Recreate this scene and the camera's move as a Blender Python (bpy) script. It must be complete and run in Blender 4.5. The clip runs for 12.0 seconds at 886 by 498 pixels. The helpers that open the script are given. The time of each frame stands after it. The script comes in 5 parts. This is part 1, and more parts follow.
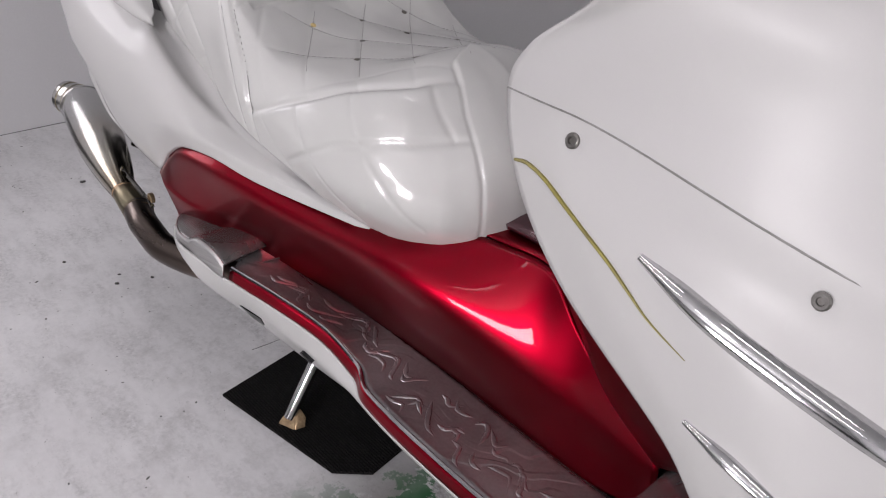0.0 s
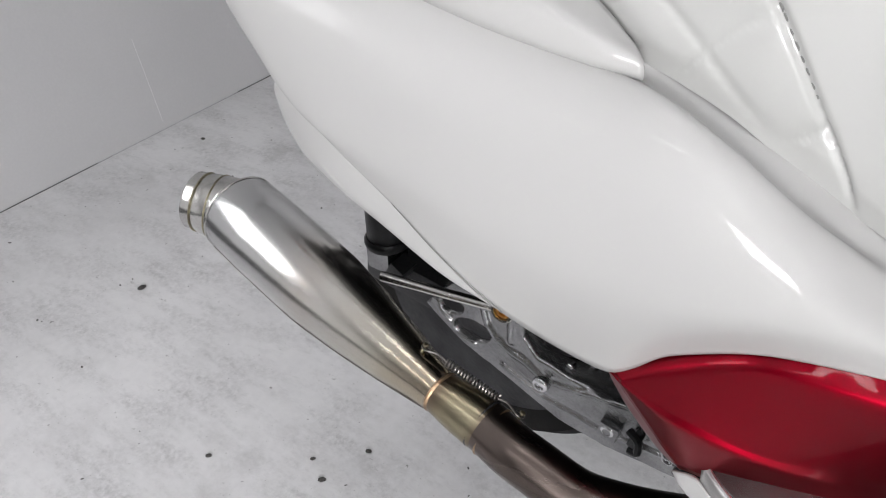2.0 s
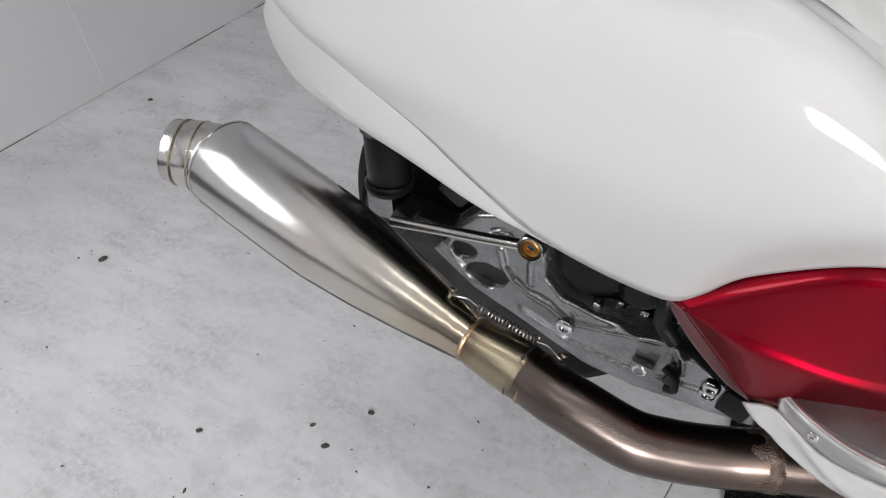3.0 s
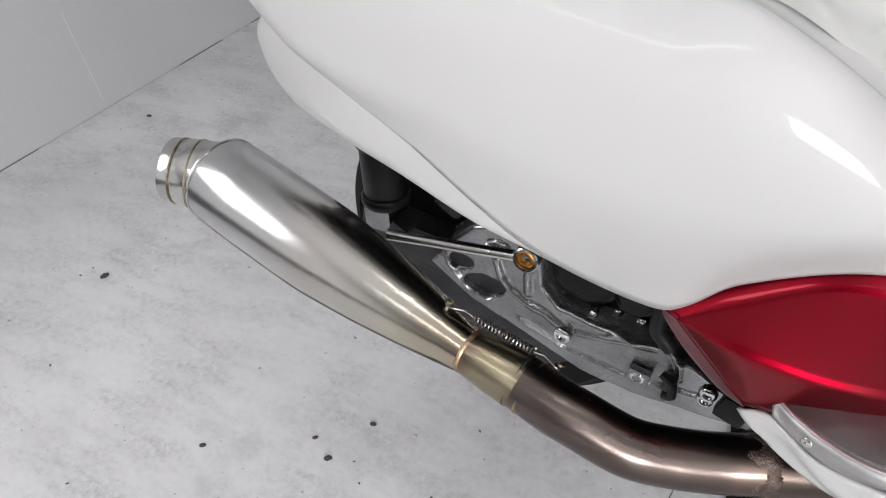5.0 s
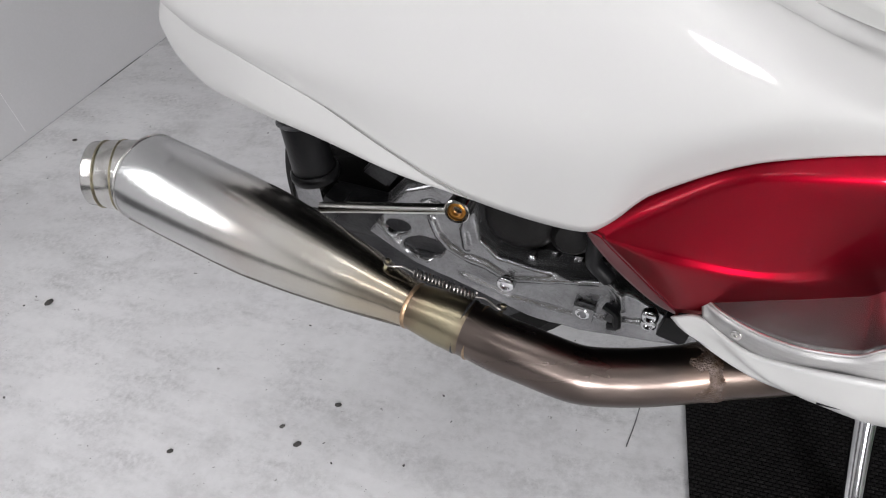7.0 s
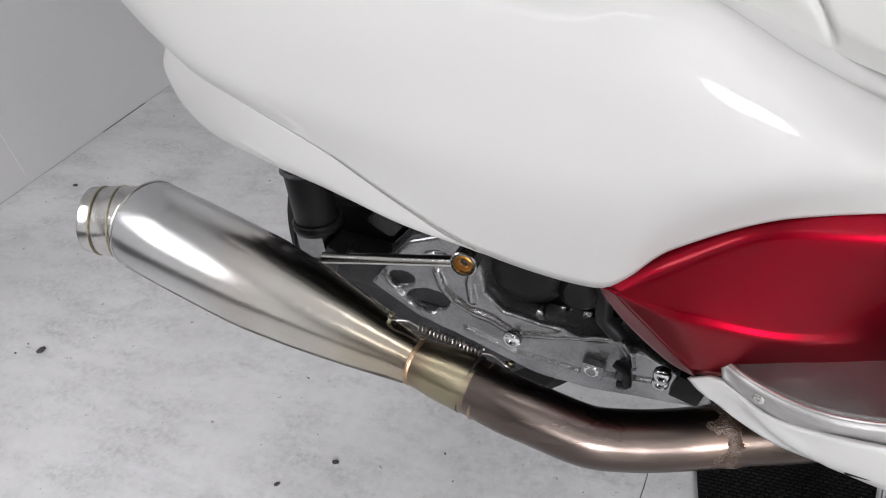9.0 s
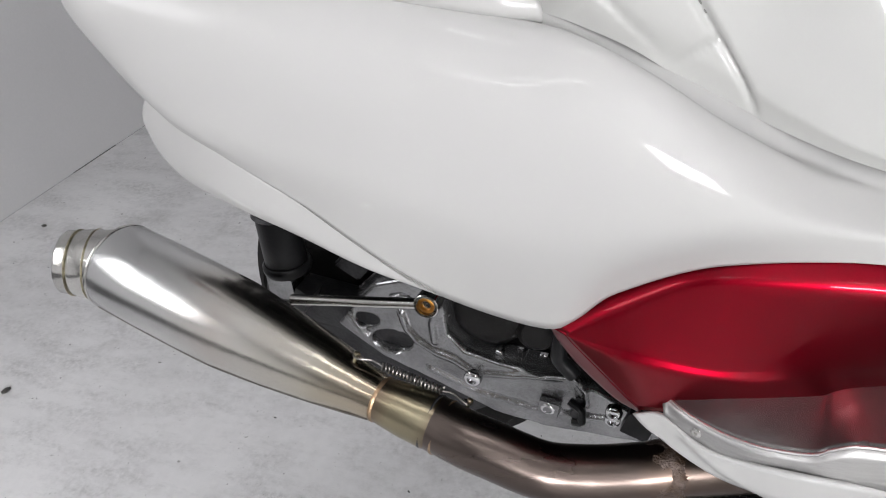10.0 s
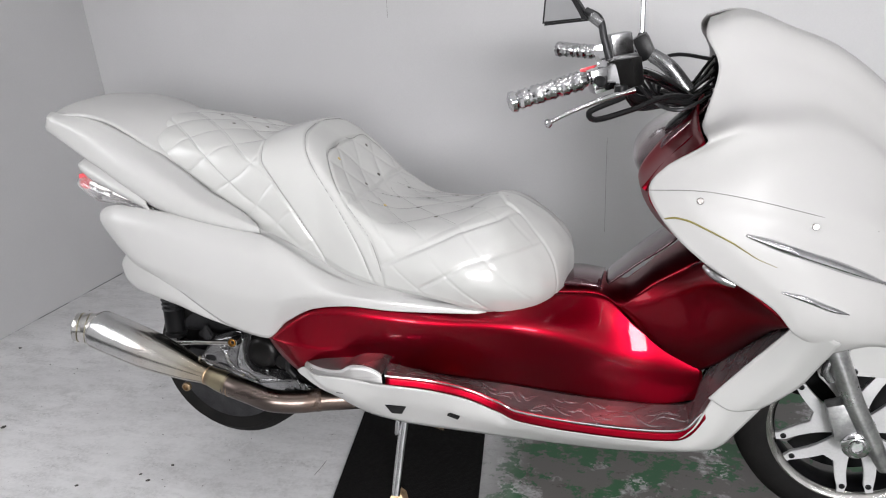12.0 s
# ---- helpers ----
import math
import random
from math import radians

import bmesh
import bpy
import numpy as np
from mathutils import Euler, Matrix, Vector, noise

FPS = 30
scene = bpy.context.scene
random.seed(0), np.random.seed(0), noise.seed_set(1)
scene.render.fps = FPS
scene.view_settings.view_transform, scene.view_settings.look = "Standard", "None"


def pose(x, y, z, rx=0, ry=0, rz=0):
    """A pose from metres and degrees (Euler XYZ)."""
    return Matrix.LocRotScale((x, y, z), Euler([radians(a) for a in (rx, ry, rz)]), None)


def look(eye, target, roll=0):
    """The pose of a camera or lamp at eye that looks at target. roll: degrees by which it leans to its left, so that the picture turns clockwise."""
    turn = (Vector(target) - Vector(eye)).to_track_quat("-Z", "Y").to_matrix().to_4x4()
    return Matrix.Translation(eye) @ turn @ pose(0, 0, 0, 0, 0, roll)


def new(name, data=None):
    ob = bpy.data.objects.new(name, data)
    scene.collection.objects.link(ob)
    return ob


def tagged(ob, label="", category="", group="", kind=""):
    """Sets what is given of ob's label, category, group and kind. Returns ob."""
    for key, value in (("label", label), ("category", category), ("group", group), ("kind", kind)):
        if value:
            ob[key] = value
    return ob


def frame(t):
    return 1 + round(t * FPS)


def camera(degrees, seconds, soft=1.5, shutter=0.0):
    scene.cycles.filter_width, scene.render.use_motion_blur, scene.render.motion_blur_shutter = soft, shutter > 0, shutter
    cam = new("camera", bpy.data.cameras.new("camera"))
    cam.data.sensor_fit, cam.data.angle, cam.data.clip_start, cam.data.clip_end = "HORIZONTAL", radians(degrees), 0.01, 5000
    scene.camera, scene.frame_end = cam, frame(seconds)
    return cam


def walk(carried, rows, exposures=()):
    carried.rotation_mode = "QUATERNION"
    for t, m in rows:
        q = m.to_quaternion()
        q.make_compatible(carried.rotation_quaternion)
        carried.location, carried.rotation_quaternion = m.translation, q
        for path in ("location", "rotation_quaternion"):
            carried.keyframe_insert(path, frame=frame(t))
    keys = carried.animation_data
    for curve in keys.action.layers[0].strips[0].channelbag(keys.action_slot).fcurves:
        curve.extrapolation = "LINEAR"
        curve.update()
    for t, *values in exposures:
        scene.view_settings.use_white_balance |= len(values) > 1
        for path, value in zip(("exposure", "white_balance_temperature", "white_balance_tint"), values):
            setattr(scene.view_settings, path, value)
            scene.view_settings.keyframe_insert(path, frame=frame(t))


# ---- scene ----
cam = camera(59.5, 12.0, soft=1.1)
PATH = [
    (0, (1.501, -0.747, 1.036), (0.237, 0.449, 0.051), 3.3),
    (0.3, (1.33, -0.805, 1.026), (0.106, 0.419, 0.024), 2.9),
    (0.5, (1.19, -0.837, 1.037), (0.003, 0.411, 0.021), 2.8),
    (1, (0.866, -0.779, 1.0), (-0.317, 0.456, -0.036), 0.6),
    (1.5, (0.647, -0.723, 0.955), (-0.486, 0.523, -0.123), -1.4),
    (2, (0.426, -0.702, 0.917), (-0.568, 0.595, -0.236), -3.1),
    (2.5, (0.356, -0.708, 0.87), (-0.535, 0.613, -0.339), -3.4),
    (3, (0.337, -0.712, 0.862), (-0.505, 0.615, -0.375), -3.5),
    (5, (0.344, -0.711, 0.871), (-0.508, 0.623, -0.352), -4.8),
    (5.5, (0.347, -0.696, 0.875), (-0.49, 0.648, -0.346), -6.6),
    (6, (0.355, -0.715, 0.865), (-0.455, 0.65, -0.353), -8.6),
    (6.5, (0.384, -0.733, 0.847), (-0.397, 0.649, -0.369), -10.0),
    (6.7, (0.379, -0.732, 0.849), (-0.371, 0.641, -0.397), -10.3),
    (8.5, (0.373, -0.733, 0.828), (-0.403, 0.697, -0.335), -9.7),
    (9, (0.361, -0.716, 0.837), (-0.404, 0.736, -0.305), -9.0),
    (9.5, (0.368, -0.712, 0.841), (-0.381, 0.764, -0.281), -8.5),
    (10, (0.382, -0.744, 0.862), (-0.322, 0.797, -0.202), -6.9),
    (10.5, (0.481, -0.923, 0.934), (-0.213, 0.685, -0.033), -6.0),
    (11, (0.615, -1.239, 1.053), (-0.005, 0.459, 0.197), -4.3),
    (11.5, (0.786, -1.505, 1.145), (0.216, 0.254, 0.382), -2.7),
    (12, (1.112, -1.722, 1.185), (0.569, 0.105, 0.577), -2.3),
]
EXPOSURES = [(0, -1.45, 6650, 20), (0.3, -1.25, 6650, 21), (0.5, -1.01, 6600, 19.5), (1.0, -1.05, 6600, 12), (2.0, -1.06, 6600, 13), (6.5, -0.93, 6600, 13.5), (8.5, -0.93, 6600, 13.5), (9.5, -1.0, 6600, 13.5), (10.5, -1.07, 6600, 12.5), (11.5, -0.91, 6600, 13), (12.0, -1.01, 6600, 13)]
walk(cam, [(t, look(eye, target, roll)) for t, eye, target, roll in PATH], EXPOSURES)

# ---- world, lights ----
world = bpy.data.worlds.new("sky")
scene.world = world
world.use_nodes = True
wn = world.node_tree.nodes
sky = wn.new("ShaderNodeTexSky")
sky.sky_type, sky.sun_disc = "NISHITA", False
sky.sun_elevation, sky.sun_rotation = radians(35), radians(200)
world.node_tree.links.new(sky.outputs[0], wn["Background"].inputs[0])
wn["Background"].inputs[1].default_value = 0.1


def area(name, m, sx, sy, watts, colour):
    lamp = bpy.data.lights.new(name, "AREA")
    lamp.shape, lamp.size, lamp.size_y, lamp.energy, lamp.color = "RECTANGLE", sx, sy, watts, colour
    ob = new(name, lamp)
    ob.matrix_world = m
    return ob


TUBE_GLOW = 32.0
# Both windows are out of view; shadows and reflections suggest their light.
area("window_daylight", look((2.6, -4.87, 1.45), (2.4, 0, 1.10)), 1.56, 0.76, 600.0, (0.97, 0.985, 1.0))
area("side_window_daylight", look((-1.50, -1.2, 1.56), (1.0, -1.05, 1.40)), 1.16, 0.86, 40.0, (0.97, 0.985, 1.0))


# ---- materials ----
def mat(name, colour, second=None, rough=0.5, metal=0.0, scale=8.0, fine=120.0, bump=0.0, mix=0.5, coat=0.0, rough_var=0.08, stretch=None, ior=1.5, coat_rough=0.04):
    """A principled surface whose colour and gloss vary at two scales, with fine relief."""
    m = bpy.data.materials.new(name)
    m.use_nodes = True
    nt = m.node_tree
    n, l = nt.nodes, nt.links
    b = n["Principled BSDF"]
    tc = n.new("ShaderNodeTexCoord")
    mp = n.new("ShaderNodeMapping")
    if stretch:
        mp.inputs["Scale"].default_value = stretch
    l.new(tc.outputs["Object"], mp.inputs[0])
    big, small = n.new("ShaderNodeTexNoise"), n.new("ShaderNodeTexNoise")
    for tex, s, det in ((big, scale, 5), (small, fine, 3)):
        tex.inputs["Scale"].default_value, tex.inputs["Detail"].default_value = s, det
        l.new(mp.outputs[0], tex.inputs["Vector"])
    add = n.new("ShaderNodeMath")
    add.operation = "MULTIPLY_ADD"
    l.new(small.outputs[0], add.inputs[0])
    add.inputs[1].default_value = 0.35
    l.new(big.outputs[0], add.inputs[2])
    ramp = n.new("ShaderNodeMapRange")
    ramp.inputs[1].default_value, ramp.inputs[2].default_value = 0.5, 0.85
    ramp.inputs[4].default_value = mix * 2 if mix < 0.5 else 1.0
    l.new(add.outputs[0], ramp.inputs[0])
    cm = n.new("ShaderNodeMix")
    cm.data_type = "RGBA"
    cm.inputs[6].default_value = (*colour, 1)
    cm.inputs[7].default_value = (*(second or [c * 0.8 for c in colour]), 1)
    l.new(ramp.outputs[0], cm.inputs[0])
    l.new(cm.outputs[2], b.inputs["Base Color"])
    rr = n.new("ShaderNodeMapRange")
    rr.inputs[3].default_value, rr.inputs[4].default_value = max(0.02, rough - rough_var), min(1, rough + rough_var)
    l.new(big.outputs[0], rr.inputs[0])
    l.new(rr.outputs[0], b.inputs["Roughness"])
    b.inputs["Metallic"].default_value = metal
    b.inputs["IOR"].default_value = ior
    b.inputs["Coat Weight"].default_value, b.inputs["Coat Roughness"].default_value = coat, coat_rough
    if bump:
        bp = n.new("ShaderNodeBump")
        bp.inputs["Strength"].default_value, bp.inputs["Distance"].default_value = bump, 0.002
        l.new(small.outputs[0], bp.inputs["Height"])
        l.new(bp.outputs[0], b.inputs["Normal"])
    return m


WHITE = mat("pearl_white_paint", (0.395, 0.394, 0.387), (0.387, 0.386, 0.379), 0.55, 0.0, 3, 700, 0.0, coat=0.35, rough_var=0.02, coat_rough=0.05)
# Same paint as WHITE, darkened and dulled to hold down light on the fairing.
SATIN_DIM = mat("satin_white_dimmed", (0.378, 0.374, 0.369), (0.370, 0.366, 0.361), 0.55, 0.0, 3, 700, 0.0, coat=0.12, rough_var=0.02, coat_rough=0.28)
VINYL = mat("white_vinyl", (0.42, 0.422, 0.411), (0.41, 0.412, 0.40), 0.45, 0.0, 7, 700, 0.04, coat=0.6, coat_rough=0.05)
RED = mat("candy_red_paint", (0.235, 0.0018, 0.011), (0.19, 0.0013, 0.009), 0.36, 1.0, 4, 900, 0.0, coat=0.22, rough_var=0.04, coat_rough=0.025)
CHROME = mat("chrome", (0.66, 0.66, 0.67), (0.46, 0.46, 0.47), 0.09, 1.0, 14, 200, 0.02, rough_var=0.05)
STEEL = mat("brushed_steel", (0.62, 0.61, 0.59), (0.47, 0.46, 0.44), 0.2, 1.0, 10, 220, 0.05)
PLATE = mat("polished_plate", (0.145, 0.138, 0.138), (0.09, 0.085, 0.085), 0.27, 0.75, 9, 150, 0.06)
BRUSHED = mat("brushed_rim", (0.46, 0.455, 0.45), (0.36, 0.355, 0.35), 0.48, 1.0, 12, 260, 0.1, stretch=(1, 6, 14))
CAST = mat("cast_aluminium", (0.34, 0.34, 0.347), (0.17, 0.17, 0.175), 0.25, 0.9, 16, 300, 0.15)
SCUFFED = mat("scuffed_alloy", (0.56, 0.56, 0.56), (0.30, 0.30, 0.305), 0.30, 0.95, 22, 160, 0.12, rough_var=0.10)
BUFFED = mat("buffed_alloy", (0.52, 0.52, 0.525), (0.42, 0.42, 0.425), 0.42, 0.35, 10, 220, 0.1)
CASTDARK = mat("dark_casting", (0.045, 0.045, 0.047), (0.018, 0.018, 0.02), 0.42, 0.6, 18, 300, 0.3)
# Deepest black, for engine blocks, undertray and brake reservoir.
DEEP_BLACK = mat("deep_black", (0.003, 0.0029, 0.0029), (0.005, 0.0046, 0.0044), 0.34, 0.0, 30, 300, 0.2, ior=1.28)
BLACK = mat("black_plastic", (0.007, 0.007, 0.0075), (0.004, 0.004, 0.0045), 0.38, 0.0, 12, 300, 0.1, ior=1.3)
RUBBER = mat("tyre_rubber", (0.006, 0.0058, 0.0058), (0.011, 0.0105, 0.010), 0.8, 0.0, 10, 260, 0.3, ior=1.2)
DARKGREY = mat("smoked_grey_panel", (0.055, 0.048, 0.050), (0.035, 0.03, 0.032), 0.25, 0.2, 8, 300, 0.05, coat=0.7)
MAROON = mat("smoked_maroon_panel", (0.075, 0.028, 0.036), (0.05, 0.018, 0.024), 0.22, 0.4, 8, 300, 0.03, coat=0.8)
# Low bands on unseen walls, dark only to darken what the metal reflects.
UNSEEN_DARK = mat("unseen_dark_band", (0.045, 0.045, 0.047), (0.03, 0.03, 0.032), 0.6, 0.0, 1.2, 160, 0.1)
FOOT = mat("worn_brown_metal", (0.34, 0.25, 0.15), (0.18, 0.12, 0.07), 0.4, 0.8, 60, 300, 0.3)
OLIVE = mat("olive_sealant", (0.20, 0.17, 0.03), (0.13, 0.11, 0.03), 0.5, 0.0, 40, 300, 0.1)
BRASS = mat("golden_bolt", (0.50, 0.24, 0.05), (0.26, 0.11, 0.025), 0.35, 1.0, 120, 300, 0.3)
STRAW = mat("straw_weld", (0.42, 0.38, 0.26), (0.16, 0.14, 0.10), 0.3, 1.0, 60, 400, 0.4)
COPPER = mat("weld_bead", (0.46, 0.31, 0.19), (0.26, 0.19, 0.13), 0.35, 1.0, 60, 400, 0.5)
RUST = mat("burnt_weld", (0.13, 0.10, 0.088), (0.05, 0.028, 0.016), 0.42, 0.7, 110, 500, 0.8)
SPRING = mat("spring_wire", (0.28, 0.27, 0.26), (0.15, 0.14, 0.13), 0.35, 1.0, 40, 300, 0.1)
MATBLACK = mat("black_carpet", (0.008, 0.0075, 0.0075), (0.014, 0.013, 0.013), 0.95, 0.0, 20, 420, 1.0, ior=1.2)
def ribbed(m, pitch):
    """Cross-ribbed carpet relief over a material; rib-top sheen and groove shade are put into the colour."""
    n, l = m.node_tree.nodes, m.node_tree.links
    b, tc = n["Principled BSDF"], n.new("ShaderNodeTexCoord")
    br = n.new("ShaderNodeTexBrick")
    br.inputs["Scale"].default_value = 1.0 / pitch
    br.inputs["Brick Width"].default_value, br.inputs["Row Height"].default_value, br.inputs["Mortar Size"].default_value = 1.0, 0.6, 0.16
    br.inputs["Mortar Smooth"].default_value = 0.8
    br.inputs["Color1"].default_value, br.inputs["Color2"].default_value, br.inputs["Mortar"].default_value = (0.013, 0.012, 0.012, 1), (0.007, 0.0065, 0.0065, 1), (0.002, 0.002, 0.002, 1)
    l.new(tc.outputs["Object"], br.inputs["Vector"])
    l.new(br.outputs["Color"], b.inputs["Base Color"])
    bp = n.new("ShaderNodeBump")
    bp.inputs["Strength"].default_value, bp.inputs["Distance"].default_value, bp.invert = 0.8, 0.003, True
    l.new(br.outputs["Fac"], bp.inputs["Height"])
    l.new(bp.outputs[0], b.inputs["Normal"])


ribbed(MATBLACK, 0.009)
BUTTON = mat("tuft_button", (0.10, 0.09, 0.075), (0.05, 0.045, 0.04), 0.5, 0.0, 60, 300, 0.1)
GOLDBTN = mat("yellowed_button", (0.5, 0.38, 0.16), (0.4, 0.3, 0.12), 0.5, 0.0, 60, 300, 0.1)
SEAM = mat("seam_thread", (0.20, 0.20, 0.19), (0.13, 0.13, 0.12), 0.7, 0.0, 60, 300, 0.1)
THREAD = mat("grey_thread", (0.22, 0.22, 0.21), (0.15, 0.15, 0.145), 0.8, 0.0, 60, 300, 0.1)
WALLM = mat("grey_wall_paint", (0.47, 0.47, 0.475), (0.43, 0.43, 0.435), 0.55, 0.0, 1.2, 160, 0.1)
CEILM = mat("ceiling_paint", (0.7, 0.7, 0.7), (0.66, 0.66, 0.66), 0.7, 0.0, 1.2, 160, 0.1)
JOINT = mat("dark_joint", (0.05, 0.05, 0.05), (0.12, 0.12, 0.12), 0.8, 0.0, 12, 160, 0.2)
DEBRIS = mat("dark_debris", (0.06, 0.055, 0.05), (0.03, 0.03, 0.03), 0.8, 0.0, 60, 300, 0.3)
LAMPRED = mat("red_lens", (0.75, 0.06, 0.08), (0.7, 0.05, 0.06), 0.12, 0.0, 30, 200, 0.0, coat=1.0)
MIRRORM = mat("mirror_glass", (0.5, 0.5, 0.51), (0.49, 0.49, 0.5), 0.04, 1.0, 5, 50, 0.0, rough_var=0.02)


def heat_tinted(name, stops, rough, axis_from, axis_to):
    """Stainless steel with the straw and bronze tints that heat leaves along its length."""
    m = mat(name, (0.6, 0.58, 0.55), None, rough, 1.0, 12, 260, 0.05, rough_var=0.05, stretch=(0.12, 1, 1))
    nt = m.node_tree
    n, l = nt.nodes, nt.links
    a, b = Vector(axis_from), Vector(axis_to)
    d = (b - a) / (b - a).length_squared
    tc = n.new("ShaderNodeTexCoord")
    dot = n.new("ShaderNodeVectorMath")
    dot.operation = "DOT_PRODUCT"
    dot.inputs[1].default_value = d
    l.new(tc.outputs["Object"], dot.inputs[0])
    nz = n.new("ShaderNodeTexNoise")
    nz.inputs["Scale"].default_value = 16
    l.new(tc.outputs["Object"], nz.inputs["Vector"])
    mad = n.new("ShaderNodeMath")
    mad.operation = "MULTIPLY_ADD"
    mad.inputs[1].default_value, mad.inputs[2].default_value = 0.22, -a.dot(d) - 0.11
    l.new(nz.outputs[0], mad.inputs[0])
    s = n.new("ShaderNodeMath")
    l.new(dot.outputs["Value"], s.inputs[0])
    l.new(mad.outputs[0], s.inputs[1])
    cr = n.new("ShaderNodeValToRGB")
    el = cr.color_ramp.elements
    while len(el) < len(stops):
        el.new(0.5)
    for e, (p, c) in zip(el, stops):
        e.position, e.color = p, (*c, 1)
    l.new(s.outputs[0], cr.inputs[0])
    l.new(cr.outputs[0], n["Principled BSDF"].inputs["Base Color"])
    return m


RIM_C, WELD_A, WELD_B = Vector((-0.257, -0.2113, 0.4187)), Vector((0.0845, -0.2715, 0.3540)), Vector((0.1325, -0.2685, 0.3350))
MUFFLER = heat_tinted("muffler_steel", [(0.0, (0.61, 0.61, 0.61)), (0.32, (0.60, 0.597, 0.588)), (0.48, (0.56, 0.525, 0.49)), (0.6, (0.58, 0.56, 0.525)), (0.8, (0.53, 0.495, 0.425)), (1.0, (0.40, 0.34, 0.26))], 0.205, RIM_C, WELD_A)
SLEEVE = heat_tinted("sleeve_steel", [(0.0, (0.20, 0.155, 0.11)), (0.25, (0.29, 0.25, 0.17)), (0.8, (0.27, 0.24, 0.165)), (1.0, (0.18, 0.14, 0.10))], 0.3, WELD_A, WELD_B)
PIPEM = heat_tinted("bronzed_pipe", [(0.0, (0.13, 0.105, 0.094)), (0.5, (0.095, 0.076, 0.068)), (0.78, (0.11, 0.087, 0.077)), (0.93, (0.14, 0.10, 0.08)), (1.0, (0.11, 0.085, 0.073))], 0.29, (0.139, -0.276, 0.345), (0.36, -0.24, 0.30))


def floor_material():
    m = mat("worn_concrete", (0.66, 0.66, 0.665), (0.55, 0.55, 0.555), 0.5, 0.0, 2.2, 60, 0.18)
    nt = m.node_tree
    n, l = nt.nodes, nt.links
    b = n["Principled BSDF"]
    base = b.inputs["Base Color"].links[0].from_socket
    tc = n.new("ShaderNodeTexCoord")

    def noise_tex(scale, detail, rough=0.6):
        t = n.new("ShaderNodeTexNoise")
        t.inputs["Scale"].default_value, t.inputs["Detail"].default_value, t.inputs["Roughness"].default_value = scale, detail, rough
        l.new(tc.outputs["Object"], t.inputs["Vector"])
        return t.outputs[0]

    def band(src, lo, hi):
        r = n.new("ShaderNodeMapRange")
        r.inputs[1].default_value, r.inputs[2].default_value = lo, hi
        l.new(src, r.inputs[0])
        return r.outputs[0]

    def times(a, c):
        k = n.new("ShaderNodeMath")
        k.operation = "MULTIPLY"
        l.new(a, k.inputs[0])
        l.new(c, k.inputs[1])
        return k.outputs[0]

    def over(under, mask, colour):
        k = n.new("ShaderNodeMix")
        k.data_type = "RGBA"
        l.new(mask, k.inputs[0])
        l.new(under, k.inputs[6])
        k.inputs[7].default_value = (*colour, 1)
        return k.outputs[2]

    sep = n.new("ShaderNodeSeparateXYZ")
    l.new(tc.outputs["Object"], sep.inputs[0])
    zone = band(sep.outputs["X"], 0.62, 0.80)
    pits = band(noise_tex(38, 6, 0.7), 0.655, 0.70)
    scuff = band(noise_tex(9, 8, 0.75), 0.52, 0.72)
    turn = n.new("ShaderNodeMapping")
    turn.inputs["Rotation"].default_value, turn.inputs["Scale"].default_value = (0, 0, 0.75), (1.0, 3.2, 1.0)
    l.new(tc.outputs["Object"], turn.inputs[0])
    chip = n.new("ShaderNodeTexNoise")
    chip.inputs["Scale"].default_value, chip.inputs["Detail"].default_value, chip.inputs["Roughness"].default_value = 26, 5, 0.65
    l.new(turn.outputs[0], chip.inputs["Vector"])
    haze = n.new("ShaderNodeTexNoise")
    haze.inputs["Scale"].default_value, haze.inputs["Detail"].default_value, haze.inputs["Roughness"].default_value = 5, 7, 0.7
    l.new(turn.outputs[0], haze.inputs["Vector"])
    c = over(base, times(scuff, band(noise_tex(1.6, 2), 0.4, 0.7)), (0.30, 0.30, 0.30))
    c = over(c, times(band(haze.outputs[0], 0.44, 0.66), band(noise_tex(90, 5, 0.75), 0.36, 0.64)), (0.38, 0.38, 0.385))
    c = over(c, pits, (0.20, 0.20, 0.195))
    c = over(c, band(noise_tex(150, 4, 0.7), 0.67, 0.72), (0.16, 0.158, 0.155))
    c = over(c, band(chip.outputs[0], 0.705, 0.735), (0.09, 0.088, 0.085))
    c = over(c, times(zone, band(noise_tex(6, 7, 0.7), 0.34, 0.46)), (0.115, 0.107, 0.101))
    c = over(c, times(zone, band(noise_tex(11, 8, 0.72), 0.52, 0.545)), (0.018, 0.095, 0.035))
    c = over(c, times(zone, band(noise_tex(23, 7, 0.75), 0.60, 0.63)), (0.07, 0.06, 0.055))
    l.new(c, b.inputs["Base Color"])
    return m


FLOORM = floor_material()


